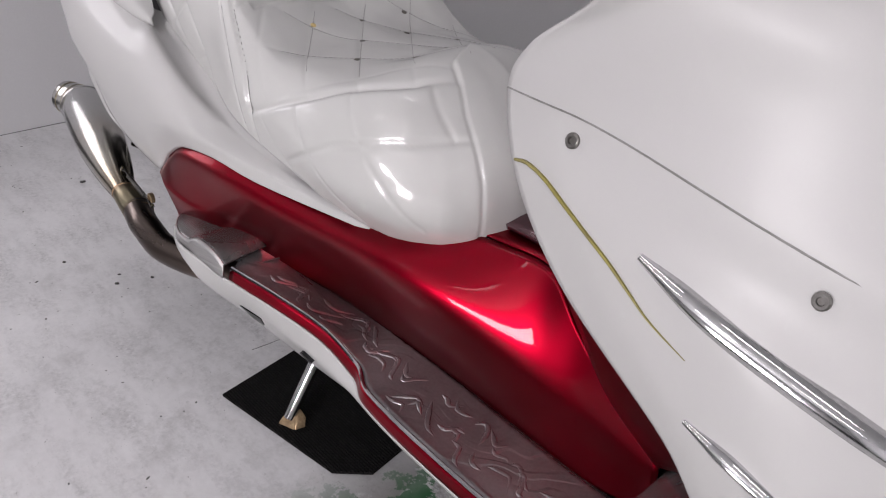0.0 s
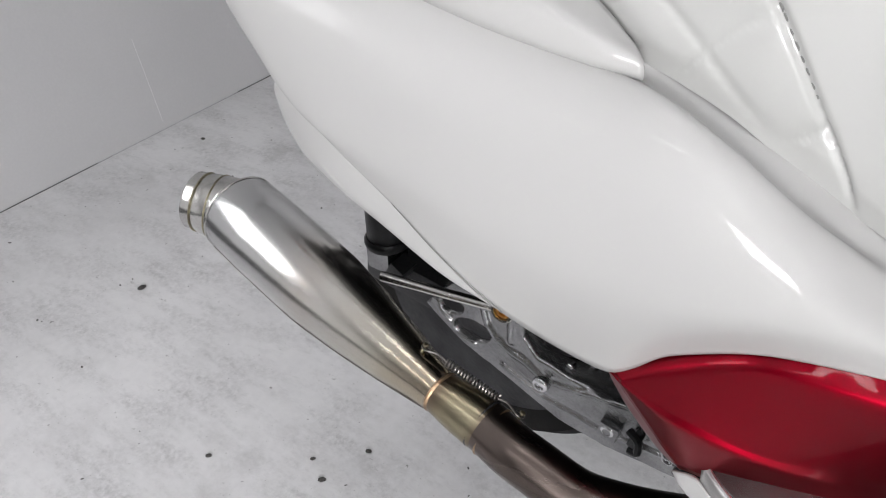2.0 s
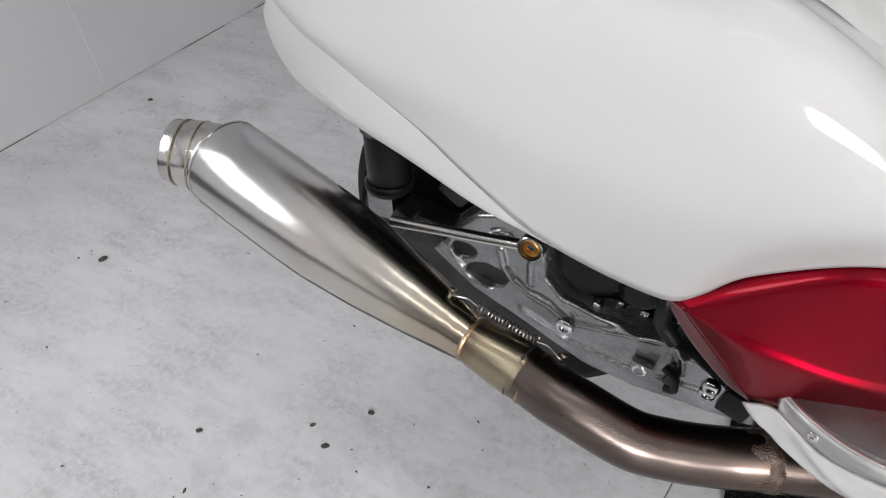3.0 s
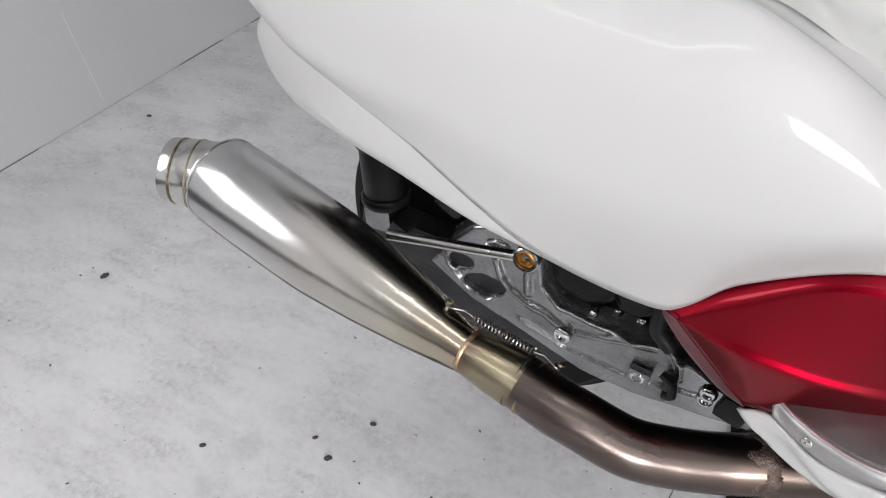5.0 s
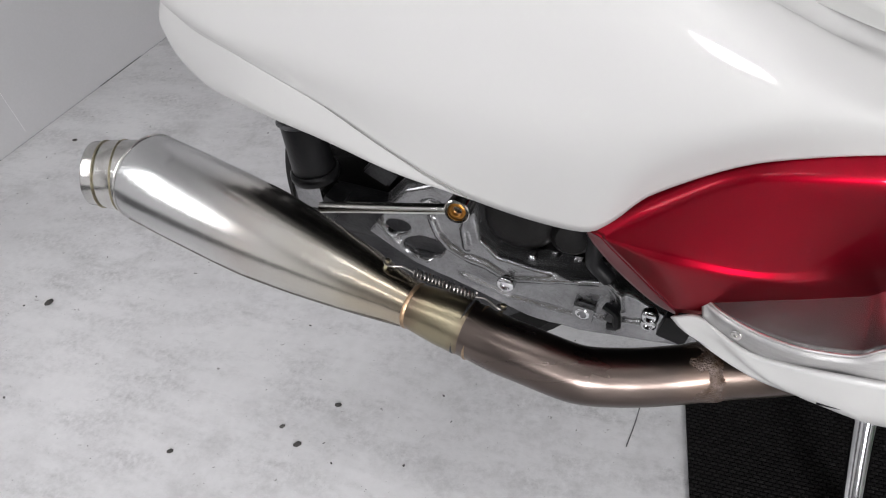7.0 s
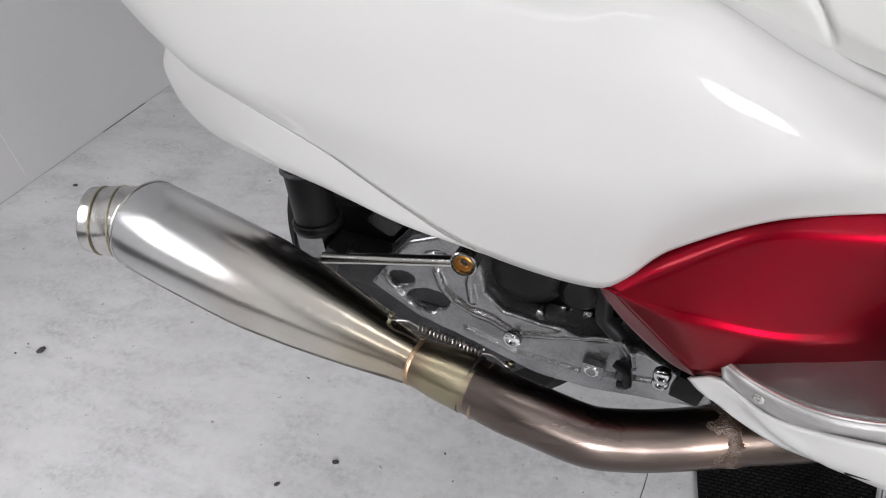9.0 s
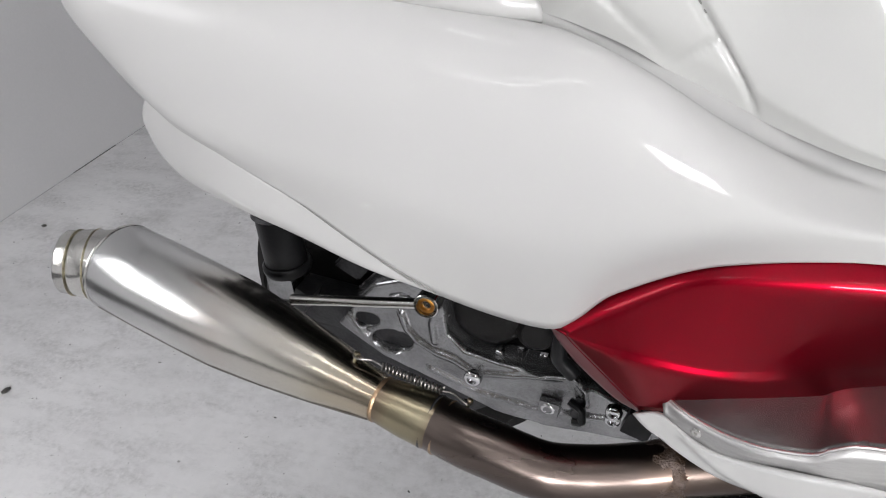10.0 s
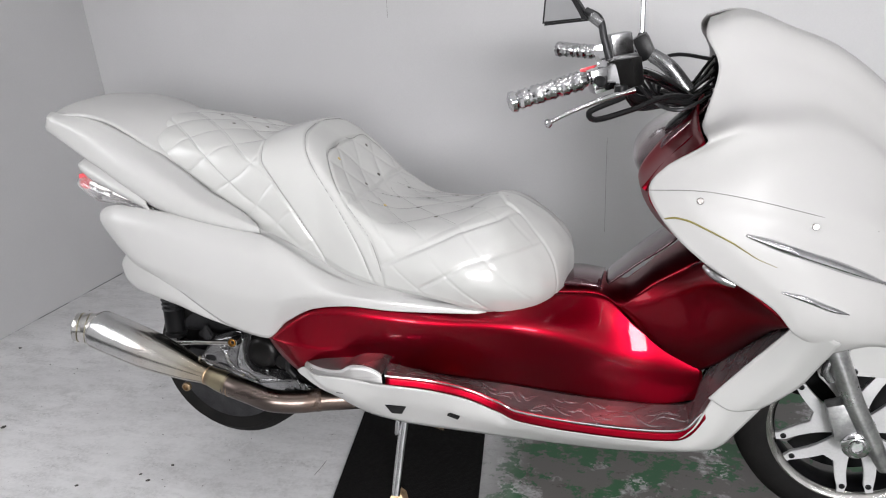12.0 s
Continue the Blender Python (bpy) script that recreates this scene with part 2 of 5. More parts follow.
def board_material():
    """Smoked metal floorboard pressed with flame-like swirls."""
    m = mat("embossed_floorboard", (0.26, 0.25, 0.256), (0.17, 0.16, 0.166), 0.25, 0.6, 14, 200, 0.0)
    nt = m.node_tree
    n, l = nt.nodes, nt.links
    tc = n.new("ShaderNodeTexCoord")
    mp = n.new("ShaderNodeMapping")
    mp.inputs["Scale"].default_value = (1.0, 1.7, 1.0)
    mp.inputs["Rotation"].default_value = (0, 0, 0.6)
    l.new(tc.outputs["Object"], mp.inputs[0])
    w = n.new("ShaderNodeTexWave")
    w.inputs["Scale"].default_value, w.inputs["Distortion"].default_value = 5.0, 18.0
    w.inputs["Detail"].default_value, w.inputs["Detail Scale"].default_value = 2.0, 1.0
    l.new(mp.outputs[0], w.inputs["Vector"])
    r = n.new("ShaderNodeMapRange")
    r.inputs[1].default_value, r.inputs[2].default_value = 0.45, 0.8
    l.new(w.outputs["Fac"], r.inputs[0])
    bp = n.new("ShaderNodeBump")
    bp.inputs["Strength"].default_value, bp.inputs["Distance"].default_value = 0.25, 0.003
    patch = n.new("ShaderNodeTexNoise")
    patch.inputs["Scale"].default_value = 9
    l.new(tc.outputs["Object"], patch.inputs["Vector"])
    pr = n.new("ShaderNodeMapRange")
    pr.inputs[1].default_value, pr.inputs[2].default_value = 0.42, 0.58
    l.new(patch.outputs[0], pr.inputs[0])
    both_ = n.new("ShaderNodeMath")
    both_.operation = "MULTIPLY"
    l.new(r.outputs[0], both_.inputs[0])
    l.new(pr.outputs[0], both_.inputs[1])
    l.new(both_.outputs[0], bp.inputs["Height"])
    l.new(bp.outputs[0], n["Principled BSDF"].inputs["Normal"])
    return m


BOARD = board_material()


def clear_material():
    m = bpy.data.materials.new("clear_lens")
    m.use_nodes = True
    b = m.node_tree.nodes["Principled BSDF"]
    b.inputs["Base Color"].default_value = (0.96, 0.95, 0.95, 1)
    b.inputs["Roughness"].default_value, b.inputs["Transmission Weight"].default_value, b.inputs["IOR"].default_value = 0.04, 0.9, 1.3
    return m


CLEAR = clear_material()


def glow_material():
    m = bpy.data.materials.new("tube_glow")
    m.use_nodes = True
    b = m.node_tree.nodes["Principled BSDF"]
    b.inputs["Emission Color"].default_value, b.inputs["Emission Strength"].default_value = (0.975, 0.985, 1.0, 1), TUBE_GLOW
    return m


GLOW = glow_material()


# ---- mesh tools ----
def link(name, verts, faces, material, parent=None, label="", smooth=True):
    me = bpy.data.meshes.new(name)
    me.from_pydata([tuple(v) for v in verts], [], faces)
    me.materials.append(material)
    if smooth:
        me.polygons.foreach_set("use_smooth", [True] * len(me.polygons))
    me.update()
    ob = new(name, me)
    if parent:
        ob.parent = parent
    if label:
        tagged(ob, label)
    return ob


def part(name, bm, material, parent=None, label="", smooth=True):
    bmesh.ops.recalc_face_normals(bm, faces=bm.faces)
    me = bpy.data.meshes.new(name)
    bm.to_mesh(me)
    bm.free()
    me.materials.append(material)
    if smooth:
        me.polygons.foreach_set("use_smooth", [True] * len(me.polygons))
        me.set_sharp_from_angle(angle=radians(40))
    ob = new(name, me)
    if parent:
        ob.parent = parent
    if label:
        tagged(ob, label)
    return ob


def curve_points(ctrl, n):
    """n + 1 points of a smooth curve through ctrl, with no overshoot."""
    p = np.array(ctrl, float)
    k = len(p)
    if k == 2:
        return [p[0] + (p[1] - p[0]) * i / n for i in range(n + 1)]
    d = np.diff(p, axis=0)
    tan = np.zeros_like(p)
    tan[0], tan[-1] = d[0], d[-1]
    for i in range(1, k - 1):
        a, b = d[i - 1], d[i]
        same = a * b > 0
        tan[i] = np.where(same, np.sign(a) * np.minimum(np.abs(a + b) / 2, 2.2 * np.minimum(np.abs(a), np.abs(b))), 0)
    out = []
    for i in range(n + 1):
        s = i / n * (k - 1)
        j = min(int(s), k - 2)
        t = s - j
        h00, h10, h01, h11 = 2 * t**3 - 3 * t**2 + 1, t**3 - 2 * t**2 + t, -2 * t**3 + 3 * t**2, t**3 - t**2
        out.append(h00 * p[j] + h10 * tan[j] + h01 * p[j + 1] + h11 * tan[j + 1])
    return out


def net(rails, nu, nv):
    """Points of a surface through rails that run side by side: [along][across]."""
    curves = [curve_points(r, nu) for r in rails]
    return np.array([curve_points([c[i] for c in curves], nv) for i in range(nu + 1)])


def sheet(name, rails, nu, nv, material, parent, label="", thick=0.004, flip=False, pts=None):
    g = net(rails, nu, nv) if pts is None else pts
    if flip:
        g = g * np.array([1, -1, 1])
    a, b = g.shape[0], g.shape[1]
    faces = []
    for i in range(a - 1):
        for j in range(b - 1):
            q = (i * b + j, (i + 1) * b + j, (i + 1) * b + j + 1, i * b + j + 1)
            faces.append(q if flip else q[::-1])
    ob = link(name, g.reshape(-1, 3), faces, material, parent, label)
    if thick:
        so = ob.modifiers.new("thickness", "SOLIDIFY")
        so.thickness, so.offset = thick, 0.0
    return ob


def both(name, rails, nu, nv, material, parent, label="", thick=0.004):
    """A sheet and its mirror image on the far side."""
    one = sheet(name, rails, nu, nv, material, parent, label, thick)
    sheet(name, rails, nu, nv, material, parent, label, thick, flip=True)
    return one


def axes_along(pts):
    pts = [Vector(p) for p in pts]
    out, up = [], None
    for i, p in enumerate(pts):
        t = (pts[min(i + 1, len(pts) - 1)] - pts[max(i - 1, 0)]).normalized()
        if up is None:
            up = Vector((0, 0, 1)) if abs(t.z) < 0.9 else Vector((1, 0, 0))
        side = t.cross(up).normalized()
        up = side.cross(t).normalized()
        out.append((p, side, up, t))
    return out


def pipe_bm(pts, radii, seg=12, caps=True, bm=None, flat=1.0):
    """A round tube along pts; radii one number or one for each point."""
    bm = bm or bmesh.new()
    fr = axes_along(pts)
    rings = []
    for i, (p, s, u, _) in enumerate(fr):
        r = radii[i] if isinstance(radii, (list, tuple)) else radii
        rings.append([bm.verts.new(p + s * (r * math.cos(2 * math.pi * k / seg)) + u * (r * flat * math.sin(2 * math.pi * k / seg))) for k in range(seg)])
    for a, b in zip(rings, rings[1:]):
        for k in range(seg):
            bm.faces.new((a[k], a[(k + 1) % seg], b[(k + 1) % seg], b[k]))
    if caps:
        bm.faces.new(rings[0][::-1])
        bm.faces.new(rings[-1])
    return bm


def tube(name, ctrl, radii, material, parent, label="", n=24, seg=12, caps=True, flat=1.0):
    pts = curve_points(ctrl, n)
    if isinstance(radii, (list, tuple)):
        radii = [float(v[0]) for v in curve_points([[r] for r in radii], n)]
    return part(name, pipe_bm(pts, radii, seg, caps, flat=flat), material, parent, label)


def lathe(name, origin, direction, profile, material, parent, label="", seg=40):
    """A turned shape: profile rows of (distance along, radius)."""
    o, d = Vector(origin), Vector(direction).normalized()
    side = d.cross(Vector((0, 0, 1)))
    side = side.normalized() if side.length > 1e-3 else Vector((1, 0, 0))
    up = side.cross(d)
    bm = bmesh.new()
    rings = []
    for h, r in profile:
        rings.append([bm.verts.new(o + d * h + (side * math.cos(2 * math.pi * k / seg) + up * math.sin(2 * math.pi * k / seg)) * max(r, 1e-4)) for k in range(seg)])
    for a, b in zip(rings, rings[1:]):
        for k in range(seg):
            bm.faces.new((a[k], a[(k + 1) % seg], b[(k + 1) % seg], b[k]))
    if profile[0][1] > 1e-3 and profile[0] != profile[-1]:
        bm.faces.new(rings[0][::-1])
        bm.faces.new(rings[-1])
    elif profile[0] == profile[-1]:
        bmesh.ops.remove_doubles(bm, verts=bm.verts, dist=1e-5)
    return part(name, bm, material, parent, label)


def block(name, centre, size, material, parent=None, label="", bevel=0.004, turn=(0, 0, 0), taper=1.0):
    bm = bmesh.new()
    bmesh.ops.create_cube(bm, size=1)
    for v in bm.verts:
        k = taper if v.co.z > 0 else 1.0
        v.co = Vector((v.co.x * size[0] * k, v.co.y * size[1] * k, v.co.z * size[2]))
    if bevel:
        bmesh.ops.bevel(bm, geom=bm.edges[:], offset=bevel, segments=2, profile=0.7, affect="EDGES")
    bmesh.ops.transform(bm, matrix=pose(*centre, *turn), verts=bm.verts)
    return part(name, bm, material, parent, label)


def plate(name, outline, normal, depth, material, parent, label="", bevel=0.002):
    """A flat piece cut to outline (points in space), as thick as depth along normal."""
    bm = bmesh.new()
    f = bm.faces.new([bm.verts.new(p) for p in outline])
    ex = bmesh.ops.extrude_face_region(bm, geom=[f])
    bmesh.ops.translate(bm, verts=[v for v in ex["geom"] if isinstance(v, bmesh.types.BMVert)], vec=Vector(normal).normalized() * depth)
    bmesh.ops.recalc_face_normals(bm, faces=bm.faces)
    if bevel:
        bmesh.ops.bevel(bm, geom=bm.edges[:], offset=bevel, segments=2, affect="EDGES", clamp_overlap=True)
    return part(name, bm, material, parent, label)


def slab(name, corners, low, high, material, label, category):
    """A floor, wall or ceiling over corners (x, y), from low to high."""
    bm = bmesh.new()
    f = bm.faces.new([bm.verts.new((x, y, low)) for x, y in corners])
    ex = bmesh.ops.extrude_face_region(bm, geom=[f])
    bmesh.ops.translate(bm, verts=[v for v in ex["geom"] if isinstance(v, bmesh.types.BMVert)], vec=(0, 0, high - low))
    return tagged(part(name, bm, material, smooth=False), label, category, kind="structure")


# ---- the room ----
H = 2.75
LX0, LX1, BY = -1.385, -1.14, 1.42          # the left wall's line at the back and at the front
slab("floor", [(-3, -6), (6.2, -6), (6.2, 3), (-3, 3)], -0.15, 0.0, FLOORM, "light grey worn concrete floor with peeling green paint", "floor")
slab("wall_back", [(-2.2, BY), (5.2, BY), (5.2, BY + 0.15), (-2.2, BY + 0.15)], 0.0, H, WALLM, "plain grey painted wall behind the scooter", "wall")
lw = new("wall_left")
tagged(lw, "grey painted end wall leaning slightly outwards; its unseen end holds a window and a dark band that shape reflections", "wall", kind="structure")


def left_x(y):
    return LX0 + (LX1 - LX0) * (BY - y) / (BY + 4.1)


def left_panel(y0, y1, z0, z1, paint):
    """One piece of the end wall, from y0 to y1 and z0 to z1."""
    bm = bmesh.new()
    v = [bm.verts.new((left_x(y) - 0.092 * z - t, y, z)) for t in (0, 0.14) for y, z in ((y0, z0), (y1, z0), (y1, z1), (y0, z1))]
    for q in ((0, 1, 2, 3), (7, 6, 5, 4), (0, 4, 5, 1), (1, 5, 6, 2), (2, 6, 7, 3), (3, 7, 4, 0)):
        bm.faces.new([v[k] for k in q])
    part("wall_panel", bm, paint, lw, smooth=False)


left_panel(-0.45, BY - 0.002, 0, H, WALLM)
# Added dark band, out of view, for a dark line in the muffler's reflection.
left_panel(-4.88, -0.452, 0, 0.30, UNSEEN_DARK)
left_panel(-4.88, -0.452, 0.302, 1.05, WALLM)
left_panel(-0.6, -0.452, 1.052, H, WALLM)
left_panel(-4.88, -1.8, 1.052, H, WALLM)
left_panel(-1.798, -0.602, 2.02, H, WALLM)
slab("wall_right", [(5.0, -5.38), (5.2, -5.38), (5.2, BY - 0.002), (5.0, BY - 0.002)], 0.0, H, WALLM, "plain grey painted wall", "wall")
slab("ceiling", [(-2.2, -5.6), (5.2, -5.6), (5.2, 1.6), (-2.2, 1.6)], H + 0.002, H + 0.15, CEILM, "plain white ceiling", "ceiling")
front = new("wall_front")
tagged(front, "unseen grey wall with a wide low window and a dark lower band added to shape reflections", "wall", kind="structure")
# The dark lower panel is added out of view to darken reflections.
for x0, x1, z0, z1, paint in ((-2.2, 5.2, 0, 0.92, UNSEEN_DARK), (-2.2, 1.8, 0.922, H, WALLM), (3.4, 5.2, 0.922, H, WALLM), (1.802, 3.398, 0.922, 1.05, WALLM), (1.802, 3.398, 1.85, H, WALLM)):
    block("wall_panel", ((x0 + x1) / 2, -4.98, (z0 + z1) / 2), (x1 - x0, 0.19, z1 - z0), paint, front, bevel=0)
joint = new("wall_joint")
tagged(joint, "thin dark gap where walls meet the floor", "trim", kind="structure")
for y0, y1, r in ((-4.1, .17, .0016), (.17, 1.42, .0005), (.66, .84, .0018), (.98, 1.22, .0022)):
    tube("joint_strip", [(left_x(y0) + .002, y0, 0.0), (left_x(y1) + .002, y1, 0.0)], r, JOINT, joint, n=8, seg=6)
tube("joint_strip", [(LX0, BY - 0.004, 0.001), (5.0, BY - 0.004, 0.001)], 0.003, JOINT, joint, n=8, seg=6)


def tube_light(x, y, turn):
    ob = new("ceiling_light")
    tagged(ob, "white fluorescent tube fitting under the ceiling", "ceiling light", "ceiling tube lights")
    block("housing", (0, 0, 0.035), (1.25, 0.12, 0.05), CEILM, ob, bevel=0.006)
    for dy in (-0.03, 0.03):
        tube("tube", [(-0.59, dy, -0.006), (0.59, dy, -0.006)], 0.016, GLOW, ob, n=4, seg=10)
    ob.matrix_world = pose(x, y, H - 0.065, 0, 0, turn)
    return ob


for lx, ly in ((0.2, -2.5), (2.0, -2.5), (3.8, -2.5), (0.6, -0.7), (2.6, -0.7)):
    tube_light(lx, ly, 0)

marks = new("wall_marks")
tagged(marks, "thin dark and pale scratches on the painted walls", "trim", kind="structure")
for ctrl, r, paint in (([(.880, BY - .0003, .25), (.880, BY - .0003, .46), (.881, BY - .0003, .64)], .0007, SEAM), ([(-.02, BY - .0003, 1.13), (-.02, BY - .0003, 1.20)], .0008, SEAM), ([(left_x(.38) - .0225, .377, .25), (left_x(.385) - .0115, .383, .13), (left_x(.39) - .002, .388, .022)], .0005, CEILM)):
    tube("scratch", ctrl, r, paint, marks, n=8, seg=6)

crack = new("floor_crack")
tagged(crack, "thin dark crack in the concrete floor", "trim", kind="structure")
tube("crack_line", [(.257, -.046, .0002), (.256, -.079, .0002), (.253, -.117, .0002)], .0007, JOINT, crack, n=8, seg=5)

# ---- floor mat and floor debris ----
rug = new("floor_mat")
tagged(rug, "black ribbed carpet mat lying under the scooter", "floor mat")
MAT = [(0.352, -0.238), (0.657, -0.188), (0.705, -0.134), (0.612, 0.40), (0.232, 0.40)]
bm = bmesh.new()
f = bm.faces.new([bm.verts.new((x, y, 0.0005)) for x, y in MAT])
ex = bmesh.ops.extrude_face_region(bm, geom=[f])
bmesh.ops.translate(bm, verts=[v for v in ex["geom"] if isinstance(v, bmesh.types.BMVert)], vec=(0, 0, 0.006))
part("carpet", bm, MATBLACK, rug, smooth=False)

# ---- the scooter ----
bike = new("motor_scooter")
tagged(bike, "customised large white and candy red motor scooter on its centre stand", "motor scooter")

# rear side cover: a broad swelling white shell with a lip under its rear end
T = [(-.150, -.150, .745), (-.178, -.205, .742), (-.125, -.236, .757), (-.043, -.242, .752), (.06, -.243, .740), (.15, -.244, .724), (.225, -.243, .708), (.27, -.252, .700), (.32, -.256, .676), (.376, -.249, .637), (.45, -.227, .592), (.56, -.213, .567), (.745, -.168, .530)]
U = [(-.165, -.155, .722), (-.186, -.218, .722), (-.13, -.262, .722), (-.043, -.274, .714), (.06, -.282, .700), (.15, -.2845, .682), (.225, -.284, .667), (.27, -.284, .657), (.32, -.281, .643), (.376, -.273, .618), (.45, -.250, .582), (.56, -.226, .561), (.745, -.172, .527)]
M = [(-.120, -.155, .668), (-.152, -.220, .668), (-.11, -.254, .655), (-.043, -.277, .640), (.06, -.290, .620), (.15, -.296, .600), (.225, -.295, .585), (.27, -.293, .582), (.32, -.290, .585), (.376, -.281, .588), (.45, -.259, .573), (.56, -.230, .555), (.745, -.173, .525)]
C = [(-.103, -.150, .631), (-.128, -.214, .633), (-.098, -.240, .618), (-.028, -.262, .598), (.045, -.273, .566), (.10, -.277, .530), (.155, -.269, .490), (.243, -.2575, .461), (.300, -.2595, .507), (.376, -.2635, .546), (.45, -.2565, .554), (.56, -.2325, .540), (.745, -.1735, .523)]
CU = [(-.108, -.138, .636), (-.132, -.204, .638), (-.092, -.230, .624), (-.024, -.252, .604), (.047, -.263, .572), (.10, -.268, .535), (.155, -.261, .494), (.243, -.249, .465), (.300, -.251, .511), (.376, -.255, .550), (.45, -.248, .558), (.56, -.224, .544), (.745, -.166, .527)]
# the moulding rolls over its crest into a broad shallow channel that runs in under the seat
TG = [(-.140, -.120, .742), (-.155, -.180, .740), (-.115, -.210, .752), (-.043, -.222, .747), (.06, -.224, .735), (.15, -.226, .719), (.222, -.224, .696), (.268, -.228, .681), (.318, -.229, .657), (.374, -.224, .626), (.448, -.216, .595), (.56, -.207, .569), (.745, -.164, .526)]
TI = [(-.130, -.100, .742), (-.135, -.160, .740), (-.105, -.190, .752), (-.043, -.205, .747), (.06, -.207, .735), (.15, -.208, .719), (.218, -.196, .712), (.264, -.194, .694), (.314, -.192, .668), (.372, -.188, .640), (.446, -.198, .606), (.56, -.195, .577), (.745, -.150, .526)]
both("side_cover", [TI, TG, T, U, M, C], 130, 66, WHITE, bike, "pearl white gloss painted rear side cover")
both("cover_hem", [C, CU], 130, 4, WHITE, bike, thick=0.003)
LT = [(-.112, -.140, .632), (-.138, -.206, .634), (-.100, -.2345, .620), (-.031, -.2603, .5995), (.042, -.2722, .5675), (.098, -.2765, .5315), (.156, -.2687, .490)]
LM = [(-.168, -.120, .590), (-.174, -.186, .592), (-.110, -.2275, .576), (-.041, -.2565, .562), (.034, -.2700, .5400), (.093, -.2745, .5140), (.157, -.2670, .488)]
LB = [(-.162, -.112, .560), (-.176, -.172, .562), (-.136, -.205, .5445), (-.06, -.236, .5375), (.02, -.2555, .5260), (.085, -.2630, .508), (.158, -.265, .486)]
LU = [(-.152, -.095, .568), (-.166, -.155, .571), (-.126, -.189, .551), (-.052, -.222, .543), (.024, -.242, .532), (.087, -.252, .515), (.158, -.256, .492)]
both("cover_lip", [LT, LM, LB, LU], 90, 24, WHITE, bike, "white lip under the side cover")
# black undertray that closes the body between the two covers
tray = []
for y, dz in ((-1, 0), (-.5, .012), (0, .02), (.5, .012), (1, 0)):
    tray.append([(-.150, y * .135, .572 + dz), (-.05, y * .200, .545 + dz), (.024, y * .226, .530 + dz), (.09, y * .240, .516 + dz), (.158, y * .250, .498 + dz), (.243, y * .245, .475 + dz), (.30, y * .235, .50 + dz)])
sheet("undertray", tray, 24, 16, DEEP_BLACK, bike, "black plastic undertray", thick=0.004)
for s in (1, -1):
    tube("cover_seam", [(.045, s * -.2755, .5665), (.10, s * -.2795, .531), (.130, s * -.2765, .5110), (.155, s * -.2716, .4905)], [.0004, .0007, .0008, .0008], SEAM, bike, n=24, seg=5)
# tail: fins along both sides, a deck between them and a lamp below
F0 = [(-.325, -.165, .966), (-.20, -.168, .950), (-.06, -.170, .885), (.02, -.176, .838), (.10, -.192, .790), (.19, -.212, .748), (.232, -.226, .722)]
F1 = [(-.318, -.192, .955), (-.20, -.210, .915), (-.06, -.226, .855), (.03, -.236, .808), (.11, -.243, .770), (.195, -.243, .738), (.243, -.236, .716)]
F2 = [(-.335, -.180, .925), (-.20, -.214, .865), (-.06, -.240, .800), (.04, -.252, .760), (.12, -.254, .738), (.20, -.248, .720), (.244, -.236, .710)]
F3 = [(-.330, -.150, .915), (-.20, -.190, .850), (-.06, -.225, .770), (.04, -.243, .742), (.12, -.244, .722), (.20, -.240, .710), (.243, -.234, .706)]
both("tail_fin", [F0, F1, F2, F3], 60, 16, WHITE, bike, "long pointed white tail fin beside the pillion seat")
deck = []
for y in (-.174, -.13, -.08, 0, .08, .13, .174):
    k = 1 - (y / .174) ** 2
    b = .03 * k
    deck.append([(-.325 - b, y, .931 + .014 * k), (-.322 - b, y, .957 + .013 * k), (-.26 - b * .5, y, .959 + .029 * k), (-.17, y, .944 + .030 * k), (-.06, y, .884 + .064 * k), (.02, y, .83 + .09 * k)])
sheet("tail_deck", deck, 30, 24, WHITE, bike, "smooth white tail deck behind the seat", thick=0.005)
K0 = [(-.232, -.10, .862), (-.238, -.165, .862), (-.16, -.207, .832), (-.04, -.240, .772)]
KM = [(-.250, -.10, .842), (-.257, -.180, .842), (-.165, -.222, .812), (-.035, -.243, .760)]
K1 = [(-.238, -.10, .818), (-.244, -.178, .820), (-.15, -.217, .791), (-.03, -.241, .750)]
both("lamp_cowl", [K0, KM, K1], 24, 10, WHITE, bike)
R0 = [(-.240, -.09, .822), (-.242, -.170, .824), (-.16, -.208, .797), (-.045, -.239, .753)]
R1 = [(-.260, -.09, .795), (-.262, -.190, .800), (-.165, -.226, .777), (-.045, -.242, .752)]
R2_ = [(-.212, -.09, .757), (-.214, -.185, .757), (-.150, -.222, .760), (-.045, -.240, .750)]
both("lamp_lens", [R0, R1, R2_], 24, 10, CLEAR, bike, "clear tail lamp lens", thick=0.003)
for s in (-1, 1):
    block("lamp_bulb_cover", (-.240, s * .180, .803), (.036, .028, .040), LAMPRED, bike, "red rear block of the tail lamp", bevel=0.009)
    for lx, ly, lz, r in ((-.205, .191, .779, .016), (-.160, .207, .772, .012)):
        lathe("lamp_reflector", (lx - .014, s * (ly - .006), lz + .004), (.93, s * .34, -.12), [(0, r * .55), (.002, r), (.007, r), (.009, r * .86), (.013, r * .86), (.015, r), (.022, r * .95), (.027, r * .5)], CHROME, bike, "ribbed chrome lamp reflector", seg=20)
INNER = [[(x + .016, y + .014, z) for x, y, z in rail] for rail in (R0, R1, R2_)]
both("lamp_housing", INNER, 24, 10, STEEL, bike, "silvered tail lamp housing", thick=0.002)
part("lamp_backing", pipe_bm([(-.19, -.16, .79), (-.19, .16, .79)], 0.026, 12), DARKGREY, bike)

